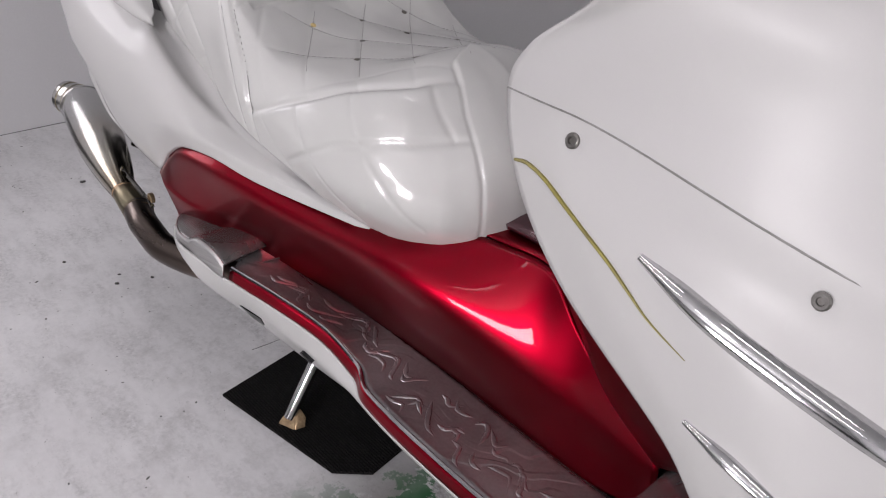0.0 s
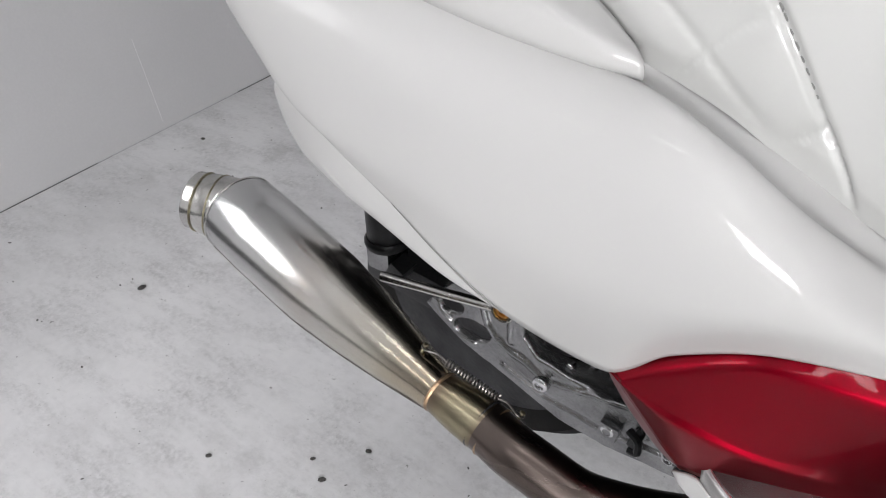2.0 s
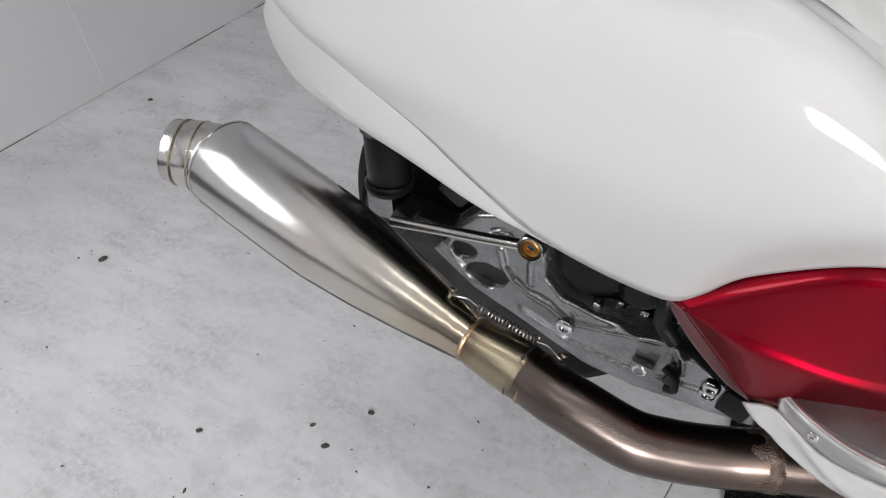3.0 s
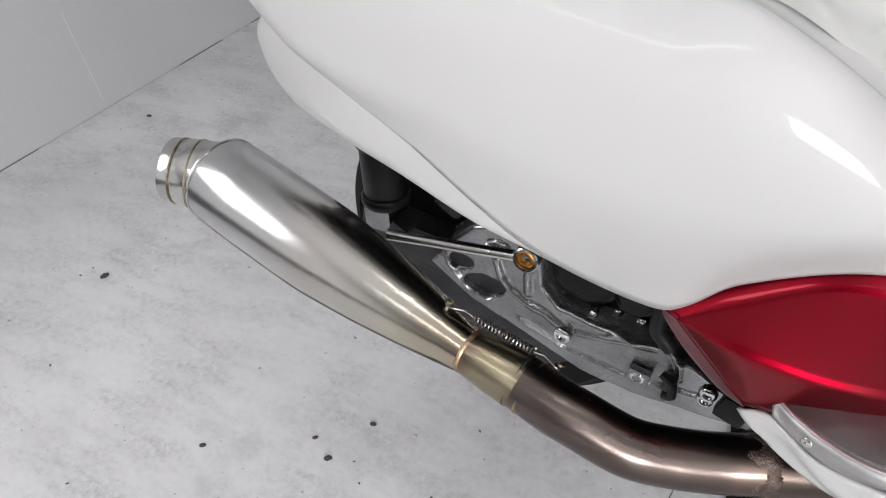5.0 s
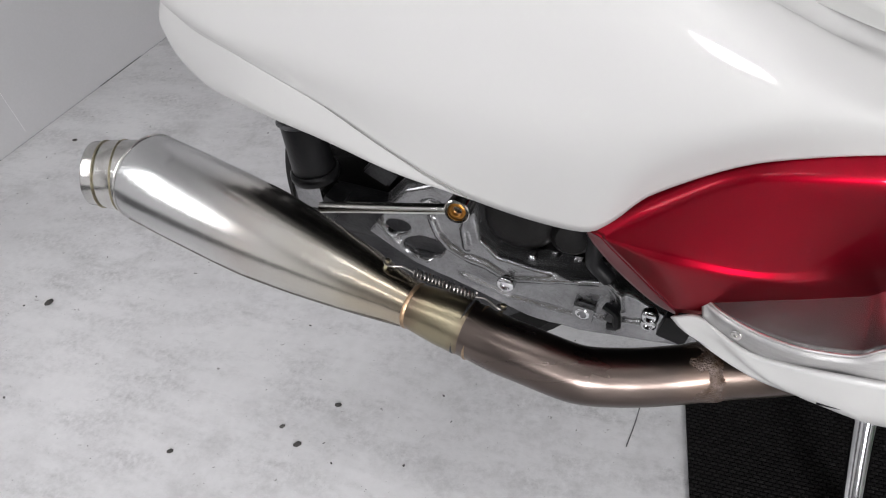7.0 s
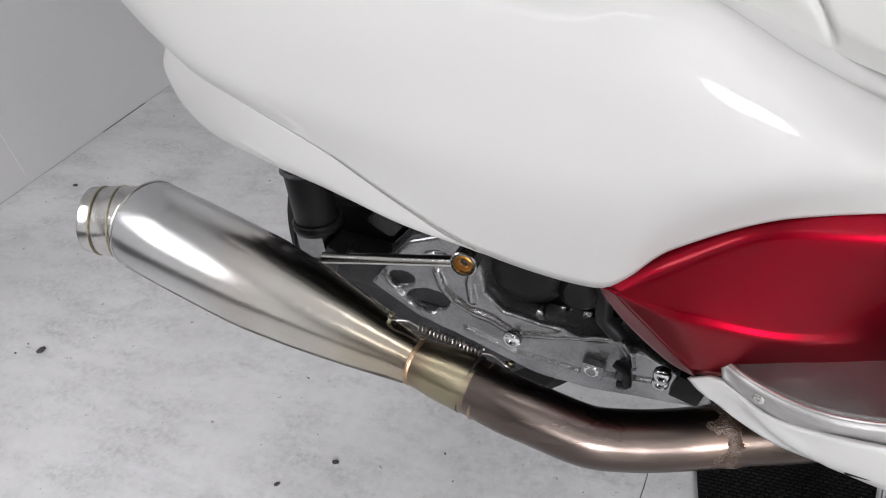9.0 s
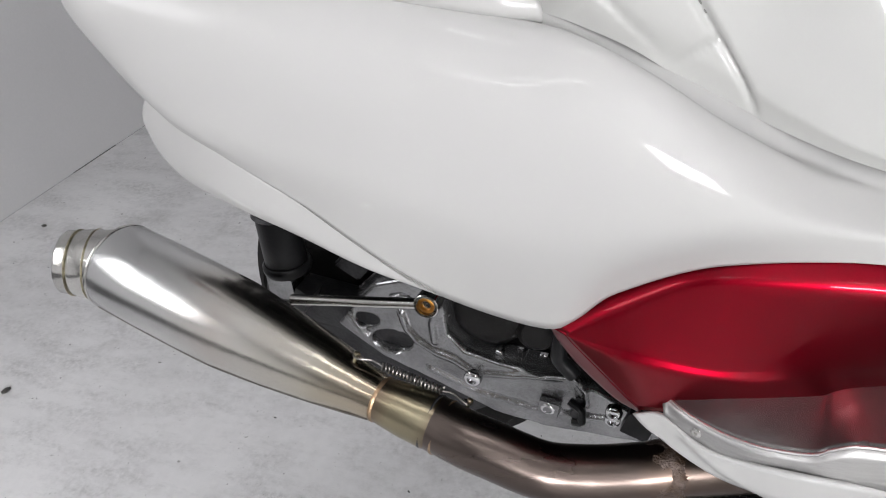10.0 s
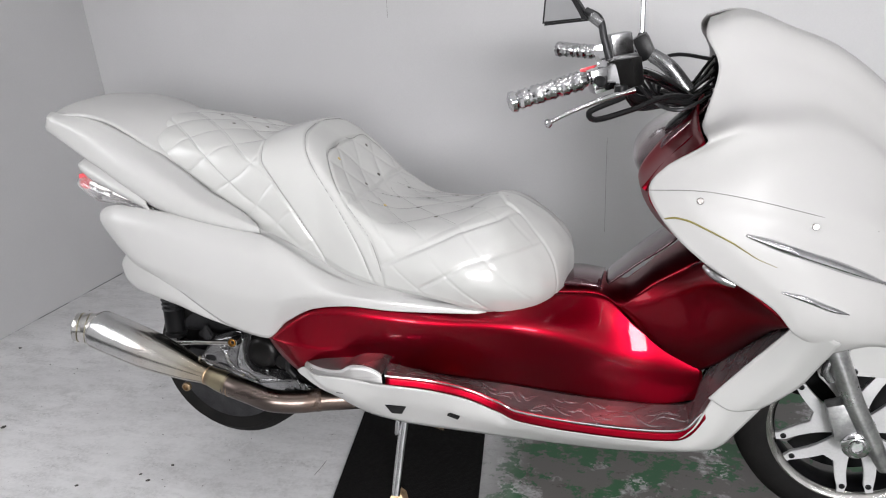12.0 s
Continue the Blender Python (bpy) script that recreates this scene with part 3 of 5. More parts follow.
# ---- seat ----
SB = [(-.05, -.165, .862), (.03, -.172, .825), (.12, -.190, .775), (.21, -.203, .715), (.26, -.206, .695), (.30, -.205, .677), (.36, -.200, .640), (.45, -.211, .605), (.55, -.205, .577), (.65, -.203, .560), (.75, -.168, .525), (.83, -.120, .508), (.872, -.060, .508), (.882, 0, .512)]
SM = [(-.058, -.150, .890), (.03, -.168, .865), (.12, -.183, .835), (.20, -.193, .80), (.255, -.197, .79), (.30, -.200, .785), (.37, -.197, .740), (.455, -.212, .668), (.55, -.217, .635), (.65, -.218, .625), (.75, -.203, .600), (.835, -.163, .580), (.888, -.100, .570), (.908, 0, .560)]
SH = [(-.060, -.125, .908), (.03, -.145, .898), (.12, -.160, .882), (.19, -.166, .866), (.25, -.170, .872), (.30, -.168, .868), (.36, -.166, .848), (.45, -.184, .764), (.55, -.180, .709), (.65, -.178, .695), (.75, -.160, .697), (.835, -.122, .660), (.892, -.075, .630), (.912, 0, .600)]
ST = [(-.062, -.070, .936), (.03, -.075, .927), (.12, -.085, .910), (.19, -.090, .893), (.25, -.092, .905), (.30, -.090, .911), (.358, -.090, .876), (.44, -.100, .776), (.55, -.100, .722), (.65, -.100, .722), (.75, -.085, .742), (.835, -.065, .706), (.895, -.045, .655), (.912, 0, .615)]
SC = [(-.062, 0, .944), (.03, 0, .934), (.12, 0, .915), (.19, 0, .897), (.25, 0, .908), (.30, 0, .917), (.360, 0, .868), (.44, 0, .762), (.55, 0, .731), (.65, 0, .728), (.75, 0, .754), (.835, 0, .722), (.897, 0, .660), (.913, 0, .620)]
seat = new("seat")
seat.parent = bike
tagged(seat, "glossy white diamond-quilted vinyl seat with raised backrest hump")


def seat_points(nu=440, nv=200):
    half = net([SB, SM, SH, ST, SC], nu, nv // 2)
    far = half[:, ::-1][:, 1:] * np.array([1, -1, 1])
    g = np.concatenate([half, far], axis=1)
    du, dv = np.gradient(g, axis=0), np.gradient(g, axis=1)
    nrm = np.cross(du, dv)
    nrm /= np.linalg.norm(nrm, axis=2, keepdims=True) + 1e-9
    nrm *= np.sign(nrm[:, nv // 2: nv // 2 + 1, 2:3])
    mid = nv // 2
    step = np.linalg.norm(np.diff(g, axis=1), axis=2)
    s = np.zeros(g.shape[:2])
    s[:, mid + 1:] = np.cumsum(step[:, mid:], axis=1)
    s[:, :mid] = -np.cumsum(step[:, :mid][:, ::-1], axis=1)[:, ::-1]
    run = np.zeros(g.shape[0])
    run[1:] = np.cumsum(np.linalg.norm(np.diff(g[:, mid], axis=0), axis=1))
    r0 = np.interp(0.494, g[:, mid, 0], run)
    x, a = g[:, :, 0], np.abs(s)
    along = np.repeat((run - r0)[:, None], g.shape[1], axis=1)
    p, q = along / .122 + s / .096, along / .122 - s / .096
    def crease(v, w):
        return np.exp(-((v - np.round(v)) / w) ** 2)

    puff = np.abs(np.sin(np.pi * p) * np.sin(np.pi * q))
    quilt = .0014 * (1 - np.maximum(crease(p, .03), crease(q, .03))) + .0034 * np.sqrt(puff + 1e-6)
    quilt = quilt * np.where(x > .44, .42, 1.0)
    soft = np.exp(-np.linspace(-2, 2, 41) ** 2)
    fine = np.linspace(-.05, .45, 501)
    xa, xb, xc = [np.interp(a, fine[20:-20], np.convolve(np.interp(fine, *tab), soft / soft.sum(), "valid")) for tab in (((0, .15, .20, .235, .29, .344, .37), (.205, .226, .237, .264, .306, .349, .383)), ((0, .11, .154, .191, .207, .221, .25, .28, .323), (.300, .316, .332, .362, .394, .422, .457, .482, .499)), ((0, .121, .17, .195, .212, .229, .274, .30), (.355, .369, .400, .430, .465, .497, .517, .522)))]
    band = np.clip((x - xa) / .006, 0, 1) * np.clip((xc - x) / .006, 0, 1)
    z = g[:, :, 2]
    rim = np.interp(x, (.50, .519, .61, .687, .779, .84), (.630, .639, .675, .7055, .729, .735))
    rim2 = np.interp(x, (.55, .609, .704, .78, .85), (.560, .593, .643, .662, .672))
    side = np.clip((rim - z) / .006, 0, 1) * np.clip((x - .50) / .03, 0, 1)
    nose_edge = np.interp(x, (.74, .769, .831, .881, .90), (.0, .056, .086, .098, .11))
    nose = np.clip((nose_edge - np.abs(g[:, :, 1])) / .004, 0, 1) * (x > .74)
    h = (quilt * (1 - band) + .0065 * band) * (1 - side) * (1 - nose) + .005 * np.maximum(side, nose)
    for seam, w, dep in ((xa, .0034, .0055), (xb, .0034, .0034), (xc, .0034, .0034)):
        h -= dep * np.exp(-((x - seam) / w) ** 2) * (a < .42)
    h -= .0045 * np.exp(-((x - .440 - .05 * a) / .0028) ** 2) * (a < .17)
    for seam, dep, x0, x1 in ((rim, .0042, .515, .79), (rim2, .0030, .60, .86)):
        h -= dep * np.exp(-((z - seam) * .9 / .0034) ** 2) * np.clip((x - x0) / .02, 0, 1) * np.clip((x1 - x) / .02, 0, 1) * (np.abs(g[:, :, 1]) > .06)
    cross = (x - .62) + 1.02 * (z - .669)
    for off in (-.10, 0, .11, .22):
        h -= .0013 * np.exp(-((cross - off) / .003) ** 2) * side * (x < .84)
    h -= .0020 * np.exp(-((nose_edge - np.abs(g[:, :, 1])) / .0026) ** 2) * (x > .755)
    wrinkle = np.array([[noise.noise(Vector((float(v[0]) * 9, float(v[1]) * 9, float(v[2]) * 9))) for v in row] for row in g])
    h += .0022 * wrinkle
    crumple = np.array([[noise.noise(Vector((float(v[0]) * 26, float(v[1]) * 34, float(v[2]) * 26 + 7))) for v in row] for row in g])
    h += .0011 * crumple * np.where(band > .5, .25, 1.0)
    fade = np.clip((np.arange(g.shape[1]) / 5.0), 0, 1)
    fade = np.minimum(fade, fade[::-1])[None, :]
    return g + nrm * (h * fade)[:, :, None], nrm, s, along, (xa, xb, xc)


SEATPTS, seat_nrm, seat_s, seat_along, seat_seams = seat_points()
sheet("upholstery", None, 0, 0, VINYL, seat, pts=SEATPTS, thick=0)


def seat_spot(x, y):
    """The place on the upholstery over (x, y), and the way out of it."""
    d = (SEATPTS[:, :, 0] - x) ** 2 + (SEATPTS[:, :, 1] - y) ** 2 - (SEATPTS[:, :, 2] > .6) * 1e-6
    i, j = np.unravel_index(np.argmin(d), d.shape)
    return Vector(SEATPTS[i, j]), Vector(seat_nrm[i, j])


for bx, by in ((.494, 0), (.490, .088), (.490, -.088), (.557, -.045), (.557, .040), (.616, -.100), (.616, .095), (.384, .084), (.384, -.084), (.43, -.045), (.43, .045), (.10, -.05), (.10, .05), (.16, 0.0), (.04, 0.0), (.69, -.05), (.69, .05)):
    o, nn = seat_spot(bx, by)
    yellow = by < -.08 and bx < .5
    lathe("tuft_button", o - nn * .002, nn, [(0, .0048), (.002, .0048), (.003, .0034), (.0032, .0)], GOLDBTN if yellow else BUTTON, seat, "yellowed tuft button" if yellow else "dark tuft button", seg=10)

def stitch_lines():
    """Thin thread along the diamond lines and the panel seams of the upholstery."""
    bm = bmesh.new()
    run, mid = seat_along[:, 0], SEATPTS.shape[1] // 2

    def spot(al, sv):
        i = int(np.clip(np.searchsorted(run, al), 0, len(run) - 1))
        j = int(np.clip(np.searchsorted(seat_s[i], sv), 6, SEATPTS.shape[1] - 7))
        return i, j

    def sew(cells):
        line = np.array([SEATPTS[i, j] + seat_nrm[i, j] * .0005 for i, j in cells])
        for _ in range(6):
            line[1:-1] = (line[:-2] + 2 * line[1:-1] + line[2:]) / 4
        pts = []
        for p in map(Vector, line):
            if not pts or (p - pts[-1]).length > .006:
                pts.append(p)
        for k in range(0, len(pts) - 1, 1):
            pipe_bm([pts[k], pts[k] + (pts[k + 1] - pts[k]) * .72], .00038, 5, bm=bm)

    for n in range(-6, 7):
        for sign in (1, -1):
            front, back = [], []
            for sv in np.linspace(-.30, .30, 121):
                i, j = spot(.122 * (n - sign * sv / .096), sv)
                x, y, z = SEATPTS[i, j]
                if abs(seat_along[i, j] - .122 * (n - sign * sv / .096)) > .01:
                    continue
                if .46 < x < .78 and z > .40 * (x - .52) + .655 and abs(y) < .17:
                    front.append((i, j))
                elif -.03 < x < .20 and abs(sv) < .26:
                    back.append((i, j))
            for cells in (front, back):
                if len(cells) > 4:
                    sew(cells)
    ob = part("stitching", bm, THREAD, seat, "fine grey stitching thread")
    tagged(ob, "fine grey stitching thread", kind="stuff")


stitch_lines()


def panel_seams():
    """The dark sewn joints down both flanks of the raised backrest band."""
    mid = SEATPTS.shape[1] // 2
    for line, low, high in zip(seat_seams, (.10, .02, .02), (.365, .318, .295)):
        for side in (-1, 1):
            pts = []
            for k in range(3, mid - 8):
                j = mid + side * k
                i = int(np.argmin(np.abs(SEATPTS[:, j, 0] - line[:, j])))
                if low < abs(seat_s[i, j]) < high:
                    pts.append(SEATPTS[i, j] + seat_nrm[i, j] * .0012)
            if len(pts) > 4:
                pts = np.array(pts)
                for _ in range(8):
                    pts[1:-1] = (pts[:-2] + 2 * pts[1:-1] + pts[2:]) / 4
                pts = pts[::4]
                tube("panel_seam", pts, .0007, THREAD, seat, "dark sewn panel seam", n=80, seg=5)


panel_seams()

# unseen dark tub and frame, filling the body under the seat against light leaks
block("under_seat_tub", (.30, 0, .58), (.90, .26, .15), BLACK, bike, "black under-seat tub, an unseen block against light leaks", bevel=0.03)
block("under_seat_tub", (.07, 0, .72), (.32, .24, .14), BLACK, bike, bevel=0.03)

# ---- red body, floorboards and leg shield ----
P0 = [(.246, -.251, .459), (.300, -.252, .506), (.376, -.255, .5465), (.47, -.245, .554), (.63, -.202, .529), (.74, -.152, .530), (.84, -.110, .552), (.93, -.088, .553), (.99, -.076, .548), (1.027, -.088, .526), (1.08, -.095, .472), (1.205, -.112, .409)]
P1 = [(.263, -.2635, .4625), (.3085, -.2655, .4985), (.376, -.2685, .5335), (.47, -.2640, .536), (.63, -.226, .510), (.74, -.210, .515), (.84, -.195, .508), (.92, -.167, .482), (.99, -.138, .450), (1.04, -.122, .428), (1.10, -.112, .412), (1.210, -.117, .397)]
P2 = [(.2632, -.2640, .4618), (.322, -.2785, .4562), (.385, -.2720, .4490), (.48, -.2420, .4470), (.63, -.187, .420), (.74, -.172, .415), (.84, -.160, .405), (.92, -.140, .390), (.99, -.124, .37), (1.06, -.114, .358), (1.12, -.111, .356), (1.209, -.117, .362)]
P15 = [(.2631, -.2638, .4622), (.322, -.2752, .4630), (.385, -.2695, .4560), (.48, -.2475, .4640), (.63, -.2065, .465), (.74, -.191, .465), (.84, -.1775, .4565), (.92, -.1535, .436), (.99, -.131, .41), (1.05, -.118, .393), (1.11, -.1115, .384), (1.2095, -.117, .3795)]
P3 = [(.322, -.2620, .394), (.345, -.266, .401), (.41, -.258, .405), (.49, -.229, .398), (.63, -.150, .352), (.74, -.130, .335), (.84, -.120, .325), (.92, -.112, .314), (.99, -.112, .310), (1.06, -.114, .309), (1.13, -.118, .313), (1.20, -.120, .335)]


def rounded_panel(rails, nu, per, tight, loose, x0, x1):
    """A sheet with flat facets between its rails, whose ridges grow rounder from x0 to x1."""
    curves = [curve_points(r, nu) for r in rails]
    rows = []
    for i in range(nu + 1):
        line = []
        for a, b in zip(curves, curves[1:]):
            line += [a[i] + (b[i] - a[i]) * k / per for k in range(per)]
        line = np.array(line + [curves[-1][i]])
        f = min(max((line[per][0] - x0) / (x1 - x0), 0), 1)
        for _ in range(int(round(tight + (loose - tight) * f * f * (3 - 2 * f)))):
            line[1:-1] = line[1:-1] * .5 + (line[:-2] + line[2:]) * .25
        rows.append(line)
    g = np.array(rows)
    soft = np.clip((g[:, :, :1] - x0) / (x1 - x0), 0, 1)
    for k in range(40):
        s = (g[:-2] + g[2:]) * .25 + g[1:-1] * .5
        g[1:-1] += (s - g[1:-1]) * (1.0 if k < 3 else soft[1:-1])
    return g


RED_SIDE = rounded_panel([P0, P1, P15, P2, P3], 150, 12, 3, 26, .40, .66)
for far_side in (False, True):
    sheet("red_side_panel", None, 0, 0, RED, bike, "candy red metallic lower side panel", flip=far_side, pts=RED_SIDE)
# bevelled rear edge of the side panel
RE0 = [(.246, -.251, .459), (.247, -.244, .448), (.254, -.243, .434), (.271, -.245, .414), (.300, -.249, .390), (.322, -.253, .382)]
RE1 = [(.263, -.2635, .4625), (.268, -.2638, .4565), (.276, -.2635, .4475), (.292, -.2632, .4300), (.310, -.2625, .4085), (.322, -.2620, .3945)]
both("red_rear_edge", [RE0, RE1], 40, 6, RED, bike, "bevelled rear edge of the red panel")
LZ = [(1.206, -.116, .404), (1.242, -.140, .440), (1.296, -.178, .504), (1.350, -.224, .577)]
L1 = [(1.12, -.102, .44), (1.20, -.170, .50), (1.28, -.25, .58), (1.338, -.316, .606)]
L2 = [(1.06, -.095, .50), (1.15, -.150, .58), (1.22, -.24, .645), (1.285, -.318, .652)]
L3 = [(1.027, -.086, .526), (1.10, -.098, .585), (1.19, -.130, .655), (1.225, -.310, .700)]
both("leg_shield", [LZ, L1, L2, L3], 24, 30, RED, bike, "dark candy red inner leg shield")
# tunnel top, and the panel that rises from it to the dashboard
tun = []
for y, w in ((-1, 0), (-.55, .012), (0, .016), (.55, .012), (1, 0)):
    tun.append([(.74, y * .15, .505), (.84, y * .105, .553 + w * .3), (.93, y * .088, .555 + w * .4), (.985, y * .077, .549 + w * .5), (1.03, y * .088, .528 + w * 1.4), (1.10, y * .098, .587 + w), (1.19, y * .125, .652 + w)])
sheet("tunnel_top", tun, 40, 16, RED, bike, "red tunnel top")
lid = [[(.885, y, .566 + h), (.93, y * .98, .567 + h), (.985, y * .9, .561 + h)] for y, h in ((-.07, 0), (-.04, .008), (0, .010), (.04, .008), (.07, 0))]
sheet("fuel_lid", lid, 10, 12, MAROON, bike, "smoked maroon fuel lid on the tunnel", thick=0.008)
col = []
for y, b in ((-.19, .045), (-.11, .012), (0, 0), (.11, .012), (.19, .045)):
    k = .62 if abs(y) > .1 else 1
    col.append([(.992 + b * .2, y * .36, .572), (1.045 + b * .3, y * .42, .622), (1.132 + b * .4, y * .55, .712), (1.083 + b, y * .9, .785), (1.043 + b, y, .86), (1.062 + b, y, .905), (1.14 + b * .4, y * .95, .955), (1.20, y * .9, 1.0)])
sheet("dash_panel", col, 50, 20, MAROON, bike, "smoked maroon dashboard and knee panel")
D0 = [(1.19, -.300, .720), (1.12, -.304, .785), (1.086, -.284, .834), (1.116, -.291, .883), (1.176, -.308, .929), (1.165, -.240, .943)]
D1 = [(1.18, -.180, .690), (1.10, -.200, .765), (1.070, -.215, .835), (1.105, -.215, .890), (1.155, -.20, .940), (1.165, -.180, .985)]
D2 = [(1.15, -.100, .690), (1.09, -.14, .775), (1.062, -.175, .845), (1.095, -.165, .905), (1.145, -.16, .952), (1.175, -.150, .998)]
both("dash_trim", [D0, D1, D2], 40, 12, RED, bike, "glossy red dashboard edge trim")
tube("dash_rib", [(1.074, -.262, .836), (1.115, -.247, .886), (1.165, -.225, .934)], .006, RED, bike, n=16, seg=8)

# floorboards
B_IN = [(.50, -.222, .412), (.58, -.178, .372), (.65, -.142, .344), (.784, -.127, .330), (.912, -.113, .313), (1.04, -.115, .309), (1.139, -.119, .314), (1.196, -.121, .332), (1.214, -.098, .390), (1.354, -.200, .580)]
B_OUT = [(.541, -.282, .402), (.632, -.255, .386), (.711, -.226, .358), (.776, -.218, .331), (.83, -.237, .322), (.93, -.240, .314), (1.049, -.240, .311), (1.162, -.240, .319), (1.208, -.240, .365), (1.350, -.285, .582)]
both("floorboard", [B_IN, [tuple((a + b) / 2 for a, b in zip(p, q)) for p, q in zip(B_IN, B_OUT)], B_OUT], 90, 12, BOARD, bike, "smoked metal floorboard pressed with flame swirls", thick=0.006)
EM_IN, EM_OUT = curve_points(B_IN, 200), curve_points(B_OUT, 200)
random.seed(12)


def board_spot(x, across, lift):
    """A place on the floorboard: x along it, across from its inner to its outer edge, and lift over it."""
    i = min(range(181), key=lambda k: abs(EM_IN[k][0] * (1 - across) + EM_OUT[k][0] * across - x))
    p = EM_IN[i] * (1 - across) + EM_OUT[i] * across
    return (float(p[0]), float(p[1]), float(p[2]) + lift)


for k in range(44):
    x0, c0 = .575 + .0135 * k + random.uniform(-.008, .008), random.uniform(.22, .80)
    run, bow = random.uniform(.028, .055), random.uniform(-.26, .26)
    licks = [board_spot(x0 + run * f, min(max(c0 + bow * f * f + .10 * math.sin(f * 4.5 + k), .10), .92), .0025) for f in (0, .33, .66, 1)]
    for s in (1, -1):
        tube("flame_relief", [(x, y * s, z) for x, y, z in licks], [.0008, .0042, .0036, .0006], BOARD, bike, n=10, seg=8, flat=.55)
RIMLINE = [(x, y - .002, z + .004) for x, y, z in B_OUT[:9]]
for s in (1, -1):
    tube("board_strip", [(x, y * s, z) for x, y, z in RIMLINE], .0032, CHROME, bike, "thin chrome edge strip", n=80, seg=8)
RT0 = [(x, y - .003, z + .001) for x, y, z in B_OUT[:9]] + [(1.212, -.243, .376)]
RT1 = [(x, y - .007, z - .016) for x, y, z in B_OUT[:9]] + [(1.214, -.245, .360)]
both("red_edge_band", [RT0, RT1], 80, 4, RED, bike, "narrow red band along the floorboard edge", thick=0.005)
# polished plate at the rear end of each floorboard
Q0 = [(.3394, -.262, .4159), (.365, -.250, .4250), (.390, -.240, .4300), (.430, -.226, .4310), (.458, -.214, .4290), (.467, -.210, .4315), (.480, -.208, .4335), (.505, -.208, .4325), (.522, -.212, .4280), (.534, -.218, .4190)]
Q1 = [(.3400, -.263, .4152), (.366, -.269, .4205), (.390, -.276, .4235), (.425, -.279, .4245), (.450, -.275, .4250), (.462, -.273, .4305), (.478, -.270, .4340), (.503, -.266, .4320), (.521, -.264, .4260), (.535, -.262, .4150)]
Q2 = [(.3405, -.264, .4145), (.362, -.285, .4170), (.390, -.300, .4175), (.420, -.3065, .4180), (.447, -.307, .4205), (.460, -.306, .4280), (.476, -.304, .4335), (.500, -.300, .4310), (.520, -.297, .4235), (.536, -.294, .4110)]
Q3 = [(.3430, -.2755, .4045), (.363, -.2885, .3995), (.390, -.3020, .3970), (.420, -.3090, .3965), (.447, -.3095, .3975), (.460, -.3090, .3975), (.476, -.3075, .3970), (.500, -.3035, .3950), (.520, -.3005, .3930), (.538, -.2980, .3915)]
both("corner_plate", [Q0, Q1, Q2], 72, 10, PLATE, bike, "polished metal plate at the floorboard's rear end", thick=0.003)
both("plate_rim", [Q2, Q3], 72, 4, BRUSHED, bike, "brushed metal rim of the corner plate", thick=0.003)
for s in (1, -1):
    tube("plate_edge", [(x, s * -y_, z) for x, y_, z in [(p[0], -p[1], p[2] + .0012) for p in Q2]], .0012, BRUSHED, bike, n=60, seg=6)
    lathe("plate_screw", (.369, s * -.2925, .4085), (-.35, s * -1, .1), [(0, .0042), (.0012, .0042), (.0018, .0034), (.0018, .0015), (.0004, .0010), (.0004, 0)], STEEL, bike, "small cross-head screw", seg=14)
tube("board_joint", [(.548, -.204, .399), (.544, -.250, .401), (.542, -.288, .403)], .0018, DARKGREY, bike, n=8, seg=8)

# white lower skirt
V0 = [(.3180, -.264, .3890), (.343, -.2765, .4040), (.378, -.2995, .4000), (.44, -.3145, .4075), (.541, -.293, .388), (.632, -.263, .369), (.711, -.235, .341), (.776, -.227, .314), (.83, -.245, .305), (.93, -.248, .297), (1.049, -.248, .294), (1.145, -.247, .301), (1.184, -.246, .327), (1.206, -.245, .366), (1.232, -.242, .425)]
V1 = [(.326, -.270, .3855), (.357, -.2840, .3915), (.394, -.3040, .3840), (.45, -.3080, .3700), (.541, -.270, .335), (.632, -.252, .325), (.711, -.236, .308), (.776, -.230, .292), (.83, -.235, .284), (.93, -.238, .278), (1.049, -.238, .276), (1.170, -.240, .280), (1.222, -.239, .312), (1.250, -.238, .358), (1.272, -.235, .415)]
V2 = [(.340, -.276, .3795), (.382, -.283, .3585), (.424, -.275, .336), (.48, -.246, .288), (.56, -.222, .259), (.65, -.206, .245), (.728, -.193, .235), (.79, -.190, .232), (.85, -.190, .231), (.93, -.191, .231), (1.05, -.195, .235), (1.200, -.203, .257), (1.246, -.210, .279), (1.278, -.213, .320), (1.318, -.214, .376)]
both("lower_skirt", [V0, V1, V2], 90, 14, WHITE, bike, "white lower side skirt with small vent slots")
for s in (1, -1):
    for pts in ([(.530, -.2705, .3248), (.5375, -.2507, .2946), (.5606, -.2466, .2936), (.5759, -.2598, .32)], [(.668, -.2475, .302), (.690, -.2425, .292), (.695, -.2435, .297), (.675, -.2480, .305)]):
        plate("vent_slot", [(x, s * (y - .0005), z) for x, y, z in pts], (0, s * 1, .5), .006, BLACK, bike, "black vent slot", bevel=0)
    tube("skirt_slit", [(.430, s * -.3050, .3640), (.447, s * -.3065, .3650), (.465, s * -.3055, .3655)], .0009, BLACK, bike, n=6, seg=6)

